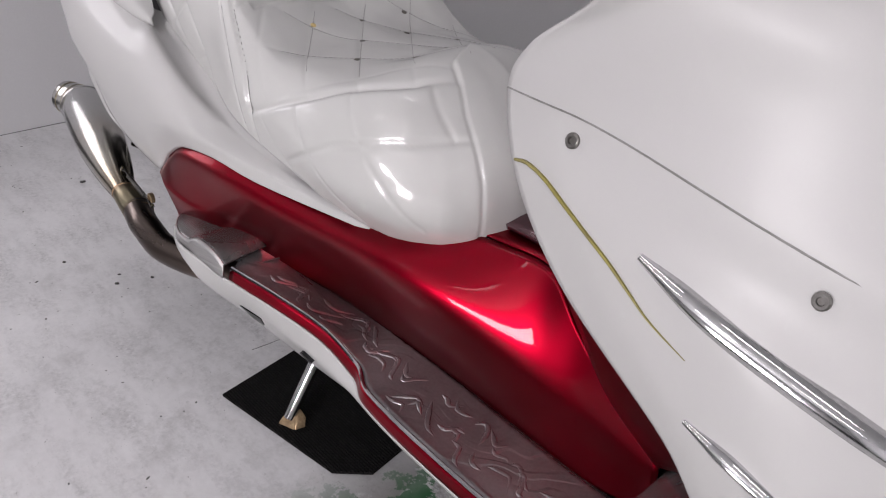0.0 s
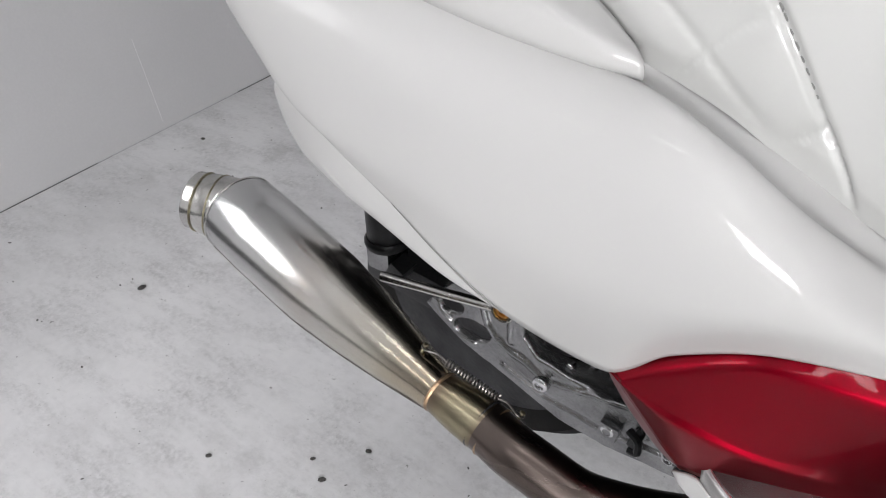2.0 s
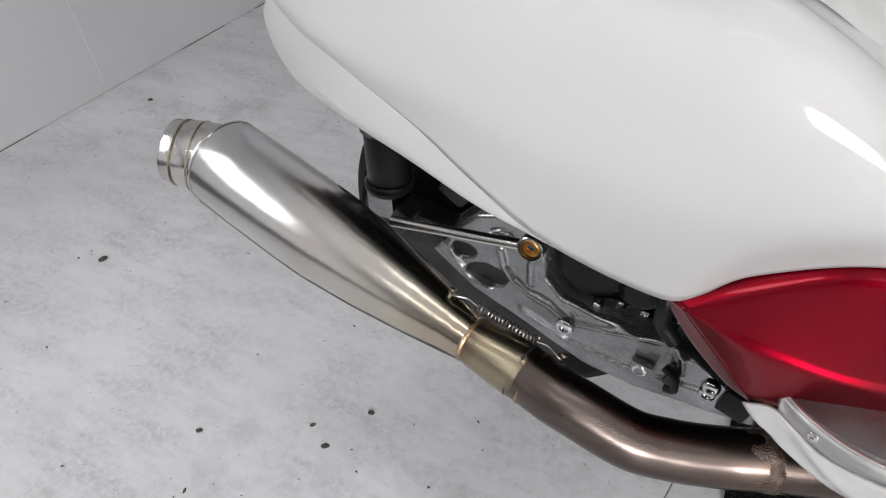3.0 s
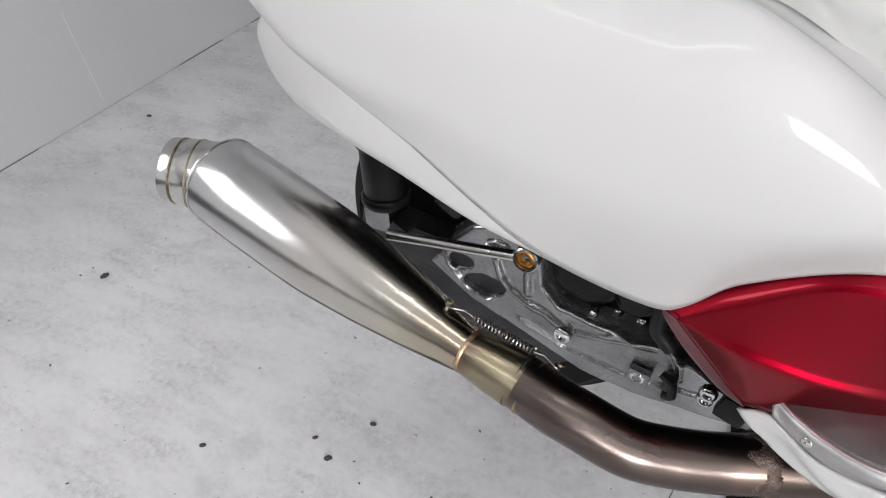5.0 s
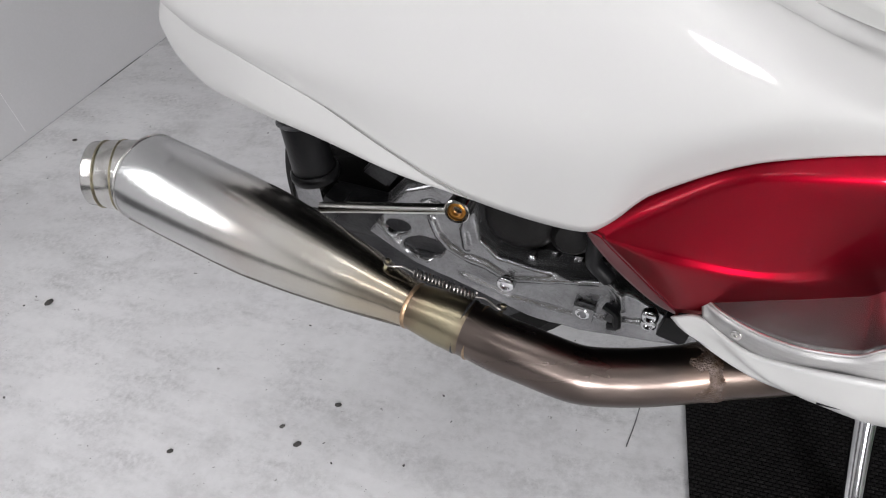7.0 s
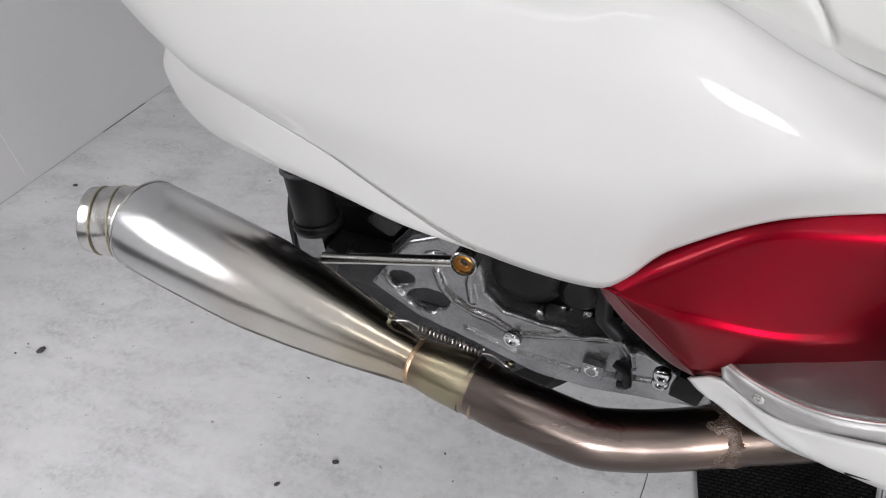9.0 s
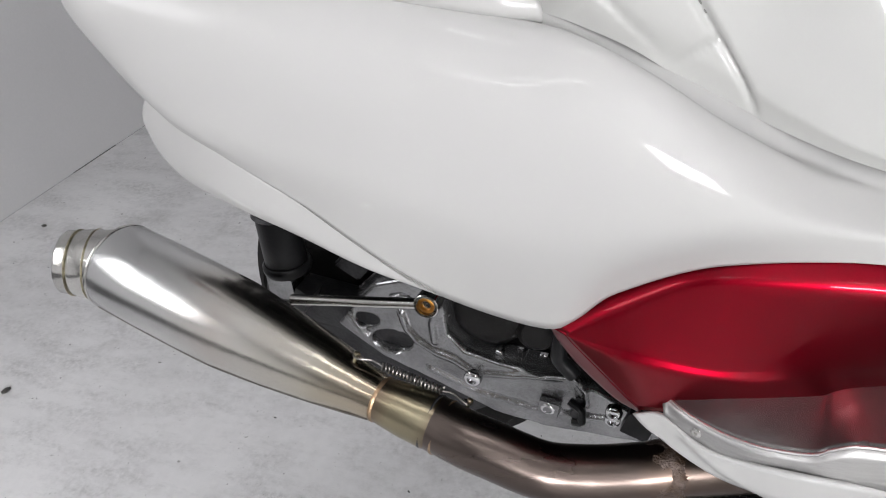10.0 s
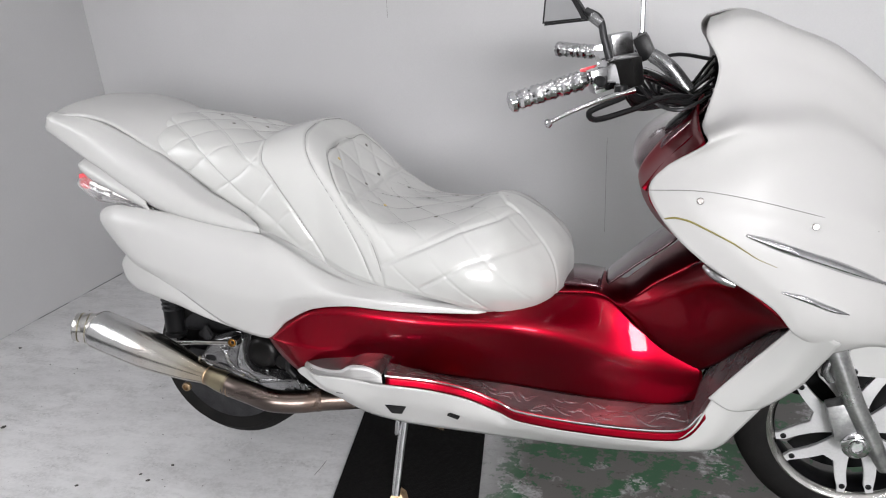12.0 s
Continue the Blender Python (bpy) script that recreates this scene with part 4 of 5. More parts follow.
# ---- front fairing ----
S0 = [(1.084, -.288, .842), (1.16, -.3075, .8475), (1.26, -.3100, .8345), (1.36, -.2950, .8080), (1.48, -.2500, .768), (1.58, -.170, .70)]
S1 = [(1.119, -.307, .780), (1.19, -.319, .795), (1.28, -.316, .790), (1.37, -.300, .765), (1.49, -.255, .715), (1.59, -.180, .65)]
S2 = [(1.19, -.321, .715), (1.25, -.329, .735), (1.32, -.329, .730), (1.40, -.315, .700), (1.50, -.268, .655), (1.59, -.190, .60)]
S3 = [(1.30, -.327, .646), (1.33, -.333, .660), (1.38, -.331, .650), (1.43, -.318, .630), (1.50, -.280, .600), (1.58, -.200, .56)]
S4 = [(1.342, -.325, .600), (1.36, -.327, .600), (1.39, -.323, .595), (1.43, -.310, .585), (1.49, -.280, .570), (1.56, -.210, .54)]
S5 = [(1.372, -.306, .572), (1.385, -.304, .566), (1.40, -.296, .558), (1.42, -.277, .540), (1.48, -.262, .552), (1.55, -.210, .53)]
N0 = [(1.346, -.322, .606), (1.328, -.300, .571), (1.281, -.268, .499), (1.230, -.252, .428), (1.216, -.250, .409)]
N1 = [(1.385, -.324, .602), (1.370, -.290, .530), (1.326, -.272, .468), (1.286, -.262, .418), (1.262, -.256, .389)]
N2 = [(1.430, -.306, .572), (1.405, -.262, .50), (1.384, -.247, .456), (1.352, -.240, .420), (1.312, -.238, .389)]
both("fairing_foot", [N0, N1, N2], 30, 12, WHITE, bike, "white lower leg of the fairing")
K1 = [(1.112, -.296, .887), (1.20, -.309, .903), (1.30, -.293, .892), (1.40, -.257, .862), (1.50, -.205, .80), (1.59, -.13, .725)]
K2 = [(1.180, -.317, .937), (1.24, -.304, .953), (1.33, -.270, .951), (1.42, -.220, .922), (1.52, -.160, .85), (1.60, -.09, .755)]
K2T = [(1.172, -.250, .953), (1.25, -.236, .990), (1.34, -.205, .988), (1.43, -.170, .952), (1.52, -.125, .872), (1.60, -.07, .765)]
K3 = [(1.196, -.200, 1.05), (1.25, -.185, 1.065), (1.34, -.160, 1.045), (1.43, -.135, 1.00), (1.53, -.095, .91), (1.61, -.04, .79)]
K4 = [(1.172, -.170, 1.11), (1.235, -.145, 1.138), (1.33, -.115, 1.108), (1.43, -.090, 1.056), (1.54, -.06, .95), (1.62, -.01, .81)]
K5 = [(1.180, -.100, 1.136), (1.24, -.050, 1.148), (1.335, 0, 1.112), (1.44, 0, 1.062), (1.55, 0, .96), (1.62, 0, .81)]
both("front_fairing", [S5, S4, S3, S2, S1, S0, K1, K2, K2T, K3, K4, K5], 48, 80, SATIN_DIM, bike, "broad white front fairing and cowl without a windscreen")
both("cowl_lining", [[(x + .012, y + .012, z - .012) for x, y, z in k[:2]] for k in (K2T, K3, K4, K5)], 6, 16, BLACK, bike)
for s in (1, -1):
    tube("chrome_trim", [(1.254, s * -.324, .773), (1.30, s * -.323, .758), (1.36, s * -.312, .735), (1.43, s * -.294, .708), (1.50, s * -.262, .675)], [.004, .012, .0145, .013, .005], CHROME, bike, "tapering chrome trim spear", n=30, flat=.7)
    tube("chrome_trim", [(1.319, s * -.333, .674), (1.36, s * -.332, .663), (1.40, s * -.325, .646), (1.436, s * -.313, .632)], [.004, .010, .010, .004], CHROME, bike, "tapering chrome trim spear", n=24, flat=.6)
    tube("panel_gap", [(1.114, s * -.3066, .7930), (1.1321, s * -.3112, .7966), (1.156, s * -.3175, .7934), (1.1822, s * -.3229, .7828), (1.2091, s * -.3266, .7703), (1.2338, s * -.3288, .7578), (1.2552, s * -.3306, .7446), (1.2756, s * -.3318, .7322), (1.3077, s * -.3322, .7186)], [.0013, .0018, .0019, .0018, .0016, .0015, .0012, .0008, .0004], OLIVE, bike, "olive sealant line on the fairing", n=60, seg=6)
    tube("panel_seam", [(x, s * (y - .0021), z) for x, y, z in S0[:5]], .0008, SEAM, bike, n=60, seg=6)
    for p in ((1.174, -.3135, .830), (1.3685, -.3010, .7865)):
        lathe("fairing_bolt", (p[0], s * p[1], p[2]), (0, s * -1, .25), [(-.001, .0062), (.001, .0062), (.002, .005), (.002, .003), (.0005, .0025), (.0005, 0)], SPRING, bike, "recessed grey bolt", seg=18)

# ---- exhaust ----
muffler = new("muffler")
muffler.parent = bike
tagged(muffler, "polished stainless cone muffler with heat tints")
axis = (WELD_A - RIM_C)
CAPDIR = Vector((-.050, -.018, .011))
LEN = axis.length
lathe("muffler_can", RIM_C, axis, [(-.002, .036), (0, .0490), (.004, .0505), (.06, .0508), (.13, .0500), (.17, .0485), (.23, .0420), (.29, .0332), (LEN - .02, .0250), (LEN, .0222)], MUFFLER, muffler, seg=64)
# rolled seam along the outer flank of the can
along, out_a = axis.normalized(), Vector((-.10, -.86, -.50))
out_a = (out_a - along * out_a.dot(along)).normalized()
tube("rolled_seam", [RIM_C + along * h + out_a * (r + .0001) for h, r in ((.006, .0505), (.06, .0508), (.13, .0500), (.17, .0485), (.23, .0420), (.29, .0332), (LEN - .004, .0228))], .0009, SPRING, muffler, "thin rolled seam", n=40, seg=6)
CAP = CAPDIR.normalized()
lathe("end_cap", RIM_C + CAP * -.004, CAP, [(0, .0425), (.006, .0425), (.027, .0395), (.031, .0400), (.047, .0378), (.051, .0368), (.065, .0355), (.067, .034), (.065, .0325), (.03, .033), (.025, 0)], STEEL, muffler, "stepped steel end cap", seg=56)
for h, r in ((.029, .0398), (.049, .0373)):
    lathe("cap_ring", RIM_C, CAP, [(h - .0018, r - .0008), (h - .0008, r + .0007), (h + .0008, r + .0007), (h + .0018, r - .0008)], STRAW, muffler, "straw-coloured weld ring", seg=56)
lathe("cap_ring", RIM_C, -axis, [(-.0022, .0504), (-.001, .0509), (.0008, .0508), (.0020, .049)], STEEL, muffler, "straw-coloured weld ring", seg=64)
lathe("dark_bore", RIM_C + CAP * .04, CAP, [(0, .031), (.001, .031), (.0015, 0)], BLACK, muffler, seg=40)


def bead(name, at, direction, r, parent, material=COPPER):
    lathe(name, at, direction, [(-.0024, r - .0008), (-.0012, r + .0004), (0, r + .0007), (.0012, r + .0004), (.0024, r - .0008)], material, parent, "coppery weld bead", seg=40)


bead("weld_bead", WELD_A - axis.normalized() * .001, axis, .0228, muffler)
pipe_dir = (WELD_B - WELD_A)
lathe("sleeve", WELD_A, pipe_dir, [(-.002, .0222), (.012, .0242), (.028, .0262), (pipe_dir.length - .006, .0272), (pipe_dir.length, .0274)], SLEEVE, muffler, "straw-tinted steel sleeve", seg=48)
lathe("weld_joint", WELD_A, axis, [(-.0222 * math.cos(k * math.pi / 12), .0222 * math.sin(k * math.pi / 12)) for k in range(13)], SLEEVE, muffler, seg=40)
exhaust = new("exhaust_pipe")
exhaust.parent = bike
tagged(exhaust, "bronzed steel exhaust pipe")
PIPE = [tuple(WELD_B), (.184, -.2775, .3260), (.233, -.2760, .3100), (.2735, -.2640, .3010), (.3185, -.2455, .2970), (.3510, -.2330, .2985), (.42, -.203, .295), (.52, -.14, .280)]
tube("bend", PIPE, .0268, PIPEM, exhaust, n=48, seg=40)
pd = Vector((.047, -.007, -.012))
bead("weld_bead", WELD_B + pd.normalized() * .012, pd, .0272, exhaust)
bead("slip_edge", WELD_B + pd.normalized() * -.001, pd, .0273, exhaust, CASTDARK)
pipe_line = [Vector(p) for p in curve_points(PIPE, 400)]
at = min(range(400), key=lambda k: abs(pipe_line[k].x - .349))
ring_o, ring_d = pipe_line[at], pipe_line[at + 3] - pipe_line[at - 3]
ring = lathe("rusty_weld", ring_o, ring_d, [(-.026, .0250), (-.018, .0262), (-.012, .0266), (-.008, .0268), (-.004, .0272), (-.001, .0277), (.002, .0277), (.005, .0271), (.009, .0262), (.013, .0250)], RUST, exhaust, "lumpy rusty weld", seg=56)
for v in ring.data.vertices:
    out_ = (v.co - ring_o) - ring_d.normalized() * (v.co - ring_o).dot(ring_d.normalized())
    v.co += out_.normalized() * (.0016 * noise.noise(v.co * 95))


def spring_set(side):
    """A tension spring with wire hooks that holds pipe and muffler together."""
    ob = new("tension_spring")
    ob.parent = bike
    tagged(ob, "dark steel tension spring with wire hooks")
    ax = (WELD_B - WELD_A).normalized()
    out = Vector((0.35, .45, .85)) if side > 0 else Vector((-.55, -.45, -.70))
    out = (out - ax * out.dot(ax)).normalized()
    a = WELD_A - axis.normalized() * -.0 + out * .0315 - ax * .012
    b = WELD_B + out * .0325 - ax * .002
    d, ln = (b - a).normalized(), (b - a).length
    e1 = d.cross(out).normalized()
    turns, per = 17, 10
    pts = [a + d * (ln * i / (turns * per)) + (out * math.cos(2 * math.pi * i / per) + e1 * math.sin(2 * math.pi * i / per)) * .0036 for i in range(turns * per + 1)]
    part("coil", pipe_bm(pts, .0011, 6), SPRING, ob)
    for o, sgn in ((a, -1), (b, 1)):
        base = o + d * sgn * .024 - out * .002
        tube("hook", [o, o + d * sgn * .010 + out * .0015, base + e1 * .002, base + d * sgn * .006 - e1 * .003, base + d * sgn * .003 - e1 * .007, base - d * sgn * .003 - e1 * .006], .0011, SPRING, ob, n=24, seg=6)
        tube("hook_post", [base + d * sgn * .003 - e1 * .002 - out * .012, base + d * sgn * .003 - e1 * .002 + out * .0015], .0018, STRAW, ob, n=3, seg=8)
        lathe("post_head", base + d * sgn * .003 - e1 * .002 + out * .001, out, [(0, .0012), (.0012, .0031), (.003, .0031), (.0042, .0012)], STRAW, ob, "straw-tinted post head", seg=12)
    return ob


spring_set(1)

# ---- engine, shock and swing arm ----
engine = new("engine")
engine.parent = bike
tagged(engine, "grey cast engine case with near-black parts")


def case_plate(name, outline, y0, depth, material, label="", bevel=.006):
    return plate(name, [(x, y0, z) for x, z in outline], (0, 1, 0), depth, material, engine, label, bevel)


CASE = [(-.062, .305), (-.030, .345), (.0, .374), (.050, .389), (.092, .393), (.101, .382), (.094, .350), (.096, .318), (.112, .300), (.150, .292), (.200, .288), (.236, .286), (.264, .274), (.300, .252), (.335, .230), (.335, .198), (.200, .194), (.137, .203), (.096, .220), (.042, .244), (-.001, .260)]
RIBS = [([(.034, .336), (.040, .316), (.052, .300), (.070, .290), (.096, .282), (.117, .268)], .0045), ([(.130, .268), (.165, .273), (.205, .280), (.236, .283), (.246, .268), (.247, .248)], .0035), ([(-.035, .322), (-.022, .306), (-.004, .288), (.008, .280), (.022, .277)], .0045), ([(.088, .380), (.080, .352), (.072, .326), (.074, .304)], .004), ([(.062, .262), (.12, .238), (.19, .228), (.27, .232)], .0035)]


def line_distance(px, pz, line):
    """How far each (px, pz) lies from a chain of points."""
    best = np.full(px.shape, 9.0)
    for (x0, z0), (x1, z1) in zip(line, line[1:]):
        dx, dz = x1 - x0, z1 - z0
        t = np.clip(((px - x0) * dx + (pz - z0) * dz) / (dx * dx + dz * dz), 0, 1)
        best = np.minimum(best, np.hypot(px - x0 - t * dx, pz - z0 - t * dz))
    return best


def casting():
    """One cast cover: rolled edges, raised ribs, sunk openings and a slightly uneven face."""
    px, pz = np.meshgrid(np.linspace(-.07, .342, 190), np.linspace(.188, .40, 100), indexing="ij")
    inside = np.zeros(px.shape, bool)
    for (x0, z0), (x1, z1) in zip(CASE, CASE[1:] + CASE[:1]):
        inside ^= ((z0 > pz) != (z1 > pz)) & (px < (x1 - x0) * (pz - z0) / (z1 - z0 + 1e-12) + x0)
    edge = line_distance(px, pz, CASE + CASE[:1])
    y = -.121 + .028 * np.clip(1 - edge / .010, 0, 1) ** 2 + .010 * np.clip((pz - .30) / .09, 0, 1)
    for line, w in RIBS:
        y -= .0055 * np.exp(-(line_distance(px, pz, line) / w) ** 2)
    for x, z, rx, rz, deep in ((.018, .294, .020, .011, .024), (-.012, .318, .013, .007, .010), (.034, .352, .012, .006, .010)):
        y += deep * np.clip(1.6 - np.hypot((px - x) / rx, (pz - z) / rz) * 1.2, 0, 1) ** .8
    y += .0012 * np.array([[noise.noise(Vector((float(u) * 45, float(v) * 45, 3.0))) for u, v in zip(r0, r1)] for r0, r1 in zip(px, pz)])
    step = .0034
    keep = inside | (edge < step)
    for (x0, z0), (x1, z1) in zip(CASE, CASE[1:] + CASE[:1]):
        dx, dz = x1 - x0, z1 - z0
        t = np.clip(((px - x0) * dx + (pz - z0) * dz) / (dx * dx + dz * dz), 0, 1)
        near = ~inside & (edge < step) & (np.hypot(px - x0 - t * dx, pz - z0 - t * dz) <= edge + 1e-9)
        px, pz = np.where(near, x0 + t * dx, px), np.where(near, z0 + t * dz, pz)
    y = np.where(keep & ~inside, -.093, y)
    n_, m_ = px.shape
    faces = [(i * m_ + j, (i + 1) * m_ + j, (i + 1) * m_ + j + 1, i * m_ + j + 1) for i in range(n_ - 1) for j in range(m_ - 1) if keep[i, j] and keep[i + 1, j + 1] and keep[i + 1, j] and keep[i, j + 1]]
    used = sorted({k for f in faces for k in f})
    index = {k: q for q, k in enumerate(used)}
    flat = np.stack([px, y, pz], axis=2).reshape(-1, 3)
    return link("crankcase_cover", [flat[k] for k in used], [tuple(index[k] for k in f) for f in faces], CAST, engine, "grey cast crankcase cover with raised ribs")


casting()
for x, y, z, r in ((.118, -.127, .263, .0105), (.206, -.128, .240, .0095), (.282, -.148, .270, .009), (.147, -.110, .294, .005), (.277, -.126, .237, .009)):
    lathe("case_bolt", (x, y + .004, z), (0, -1, 0), [(0, r), (.006, r), (.008, r * .85), (.009, r * .55), (.006, r * .5), (.006, 0)], CHROME, engine, "flanged bolt head", seg=16)
case_plate("case_opening", [(.018 + .021 * math.cos(k * .5236), .294 + .011 * math.sin(k * .5236) + .004 * math.cos(k * .5236)) for k in range(12)], -.1000, .004, BLACK, "dark opening", bevel=0)
case_plate("case_opening", [(-.012 + .014 * math.cos(k * .5236), .318 + .006 * math.sin(k * .5236) - .006 * math.cos(k * .5236)) for k in range(12)], -.1000, .004, CASTDARK, "dark recess", bevel=0)
case_plate("case_opening", [(.030 + .010 * math.cos(k * .5236), .336 + .004 * math.sin(k * .5236)) for k in range(12)], -.1000, .004, CASTDARK, "dark recess", bevel=0)
case_plate("dark_bracket", [(-.060, .372), (-.030, .352), (-.012, .372), (-.030, .400)], -.095, .010, CASTDARK, bevel=.003)
block("cylinder_block", (.19, -.035, .345), (.24, .10, .13), DEEP_BLACK, engine, "black cylinder block", bevel=.02)
lathe("housing", (.130, -.070, .335), (0, -1, .1), [(0, .048), (.022, .046), (.034, .036), (.037, .024), (.038, 0)], DEEP_BLACK, engine, "black rounded housing", seg=32)
lathe("housing", (.185, -.075, .318), (.2, -1, .1), [(0, .026), (.022, .025), (.030, .018), (.032, 0)], DEEP_BLACK, engine, seg=24)
tube("breather_hose", [(.205, -.105, .36), (.222, -.125, .345), (.22, -.13, .32), (.236, -.13, .296)], .009, BLACK, engine, "black rubber hose", n=20)
tube("breather_hose", [(.03, -.09, .405), (.07, -.10, .41), (.12, -.10, .395), (.17, -.10, .395)], .008, BLACK, engine, n=20)
block("gearbox", (.0, .0, .31), (.30, .14, .13), DEEP_BLACK, engine, bevel=.03)
block("hose_clip", (.240, -.132, .250), (.012, .016, .018), CASTDARK, engine, bevel=.004, turn=(0, 25, 0))
block("hose_clip", (.206, -.127, .238), (.024, .010, .024), CAST, engine, bevel=.004, turn=(0, 10, 0))
tube("clip_hook", [(.232, -.135, .262), (.246, -.14, .255), (.246, -.14, .240), (.236, -.138, .236)], .005, BLACK, engine, n=12, seg=8)
block("bracket", (.308, -.150, .262), (.03, .014, .03), BLACK, engine, bevel=.003, turn=(0, 20, 0))
arm = new("stay_arm")
arm.parent = bike
tagged(arm, "polished tubular stay with a golden bolt at its boss")
tube("arm_tube", [(-.055, -.190, .391), (.02, -.182, .395), (.082, -.172, .3955)], .0058, STEEL, arm, n=12, seg=14)
lathe("boss", (.095, -.160, .3955), (0.05, -1, .1), [(-.012, .0125), (.012, .0135), (.0165, .0135), (.0175, .0125), (.0172, .0100), (.0130, .0096), (.0125, 0)], STEEL, arm, seg=32)
lathe("golden_bolt", (.0955, -.1715, .3968), (0.05, -1, .1), [(0, .0094), (.0035, .0092), (.0042, .0082), (.0042, .0055), (.0008, .0045), (.0008, 0)], BRASS, arm, "golden socket bolt", seg=20)
shock = new("shock_absorber")
shock.parent = bike
tagged(shock, "black rear shock absorber")
lathe("damper_body", (-.100, -.125, .392), (.02, .0, 1), [(0, .023), (.004, .0245), (.09, .0245), (.10, .024), (.105, .022), (.20, .022)], BLACK, shock, seg=32)
lathe("lower_collar", (-.100, -.125, .382), (.02, 0, 1), [(0, .027), (.004, .0285), (.009, .0285), (.012, .026)], BLACK, shock, seg=32)
for k in range(5):
    lathe("spring_coil", (-.099, -.125, .455 + k * .012), (.02, 0, 1), [(0, .0245), (.003, .0275), (.006, .0245)], CASTDARK, shock, seg=24)
block("shock_clevis", (-.105, -.122, .365), (.035, .04, .035), CAST, shock, bevel=.006)
block("shock_clevis", (-.08, -.13, .352), (.022, .03, .03), CASTDARK, shock, bevel=.004, turn=(0, 30, 0))
block("swing_arm", (-.03, -.10, .315), (.24, .035, .05), CASTDARK, engine, "dark swing arm", bevel=.012, turn=(0, 8, 0))


def tyre(name, x, z, r, w, parent, rim):
    k = w / 2
    lathe(name, (x, -k, z), (0, 1, 0), [(k * .15, rim), (0.02 * w, rim + .012), (-.01 * w, rim + (r - rim) * .45), (.06 * w, r - .028), (.2 * w, r - .008), (.5 * w, r), (.8 * w, r - .008), (.94 * w, r - .028), (1.01 * w, rim + (r - rim) * .45), (.98 * w, rim + .012), (w - k * .15, rim), (k * .15, rim)], RUBBER, parent, "black rubber tyre", seg=72)


rear = new("rear_wheel")
rear.parent = bike
tagged(rear, "rear wheel with black tyre")
tyre("tyre", 0, .277, .226, .13, rear, .165)
lathe("rim", (0, -.055, .277), (0, 1, 0), [(0, .168), (.004, .160), (.03, .150), (.08, .150), (.106, .160), (.11, .168)], CASTDARK, rear, seg=48)
lathe("hub", (0, -.075, .277), (0, 1, 0), [(0, .03), (.02, .05), (.13, .05), (.15, .03)], CAST, rear, seg=28)
for k in range(5):
    a = k * 2 * math.pi / 5
    block("spoke", (.1 * math.cos(a), 0, .277 + .1 * math.sin(a)), (.12, .03, .03), CASTDARK, rear, bevel=.006, turn=(0, -math.degrees(a), 0))
lathe("axle_nut", (-.061, -.163, .255), (0, -1, 0), [(0, .012), (.008, .012), (.010, .008), (.003, .007), (.003, 0)], FOOT, rear, "brown-tinged nut", seg=16)

# ---- centre stand ----
stand = new("centre_stand")
stand.parent = bike
tagged(stand, "chromed tubular centre stand with worn brass-brown feet")
for s in (1, -1):
    tube("stand_leg", [(.508, s * -.045, .245), (.504, s * -.118, .120), (.505, s * -.180, .020)], .0115, CHROME, stand, n=12, seg=16)
    plate("leg_gusset", [(.486, s * -.085, .19), (.496, s * -.080, .20), (.497, s * -.105, .15), (.488, s * -.108, .152)], (0, s * -1, 0), .01, CHROME, stand)
    plate("stand_foot", [(.490, s * -.200, .0015), (.530, s * -.185, .0015), (.522, s * -.176, .022), (.506, s * -.178, .034), (.494, s * -.188, .022)], (.2, s * 1, 0), .022, FOOT, stand, "worn brass-brown foot pad")
tube("cross_tube", [(.508, -.12, .245), (.508, .12, .245)], .013, CASTDARK, stand, n=6)
block("pivot_bracket", (.53, -.12, .262), (.07, .05, .04), CASTDARK, stand, bevel=.006)
block("underbody", (.80, 0, .275), (.80, .24, .08), BLACK, bike, "black frame and belly pan", bevel=.02)
block("radiator", (1.31, 0, .42), (.05, .20, .20), BLACK, bike, "black radiator behind the front wheel", bevel=.01, turn=(0, -20, 0))
block("steering_cover", (1.30, 0, .78), (.18, .20, .34), BLACK, bike, bevel=.03, turn=(0, -20, 0))

# ---- front wheel and fork ----
FX, FZ = 1.537, .262
fw = new("front_wheel")
fw.parent = bike
tagged(fw, "front wheel with bolted silver spokes and black tyre")
tyre("tyre", FX, FZ, .254, .115, fw, .172)
lathe("rim_lip", (FX, -.054, FZ), (0, 1, 0), [(0, .181), (-.002, .177), (.003, .170), (.012, .164), (.016, .1645), (.016, .175), (.004, .1815), (0, .181)], STEEL, fw, "thin silver rim lip", seg=96)
lathe("rim_barrel", (FX, -.042, FZ), (0, 1, 0), [(0, .1645), (.02, .160), (.06, .160), (.085, .168), (.09, .176), (.085, .176), (.05, .164), (.003, .170), (0, .1645)], BLACK, fw, "black rim barrel", seg=72)
# Added black sheet that puts the darkness between the spokes into colour.
plate("dark_backing", [(FX + r * math.cos(radians(a)), .046, FZ + r * math.sin(radians(a))) for r, angles in ((.157, range(-138, 169, 9)), (.03, range(168, -139, -34))) for a in angles], (0, 1, 0), .004, BLACK, fw, "black sheet added behind the spokes to darken their gaps", bevel=0)
lathe("hub", (FX, -.062, FZ), (0, 1, 0), [(0, .022), (.006, .040), (.03, .046), (.09, .046), (.12, .03)], CAST, fw, seg=32)
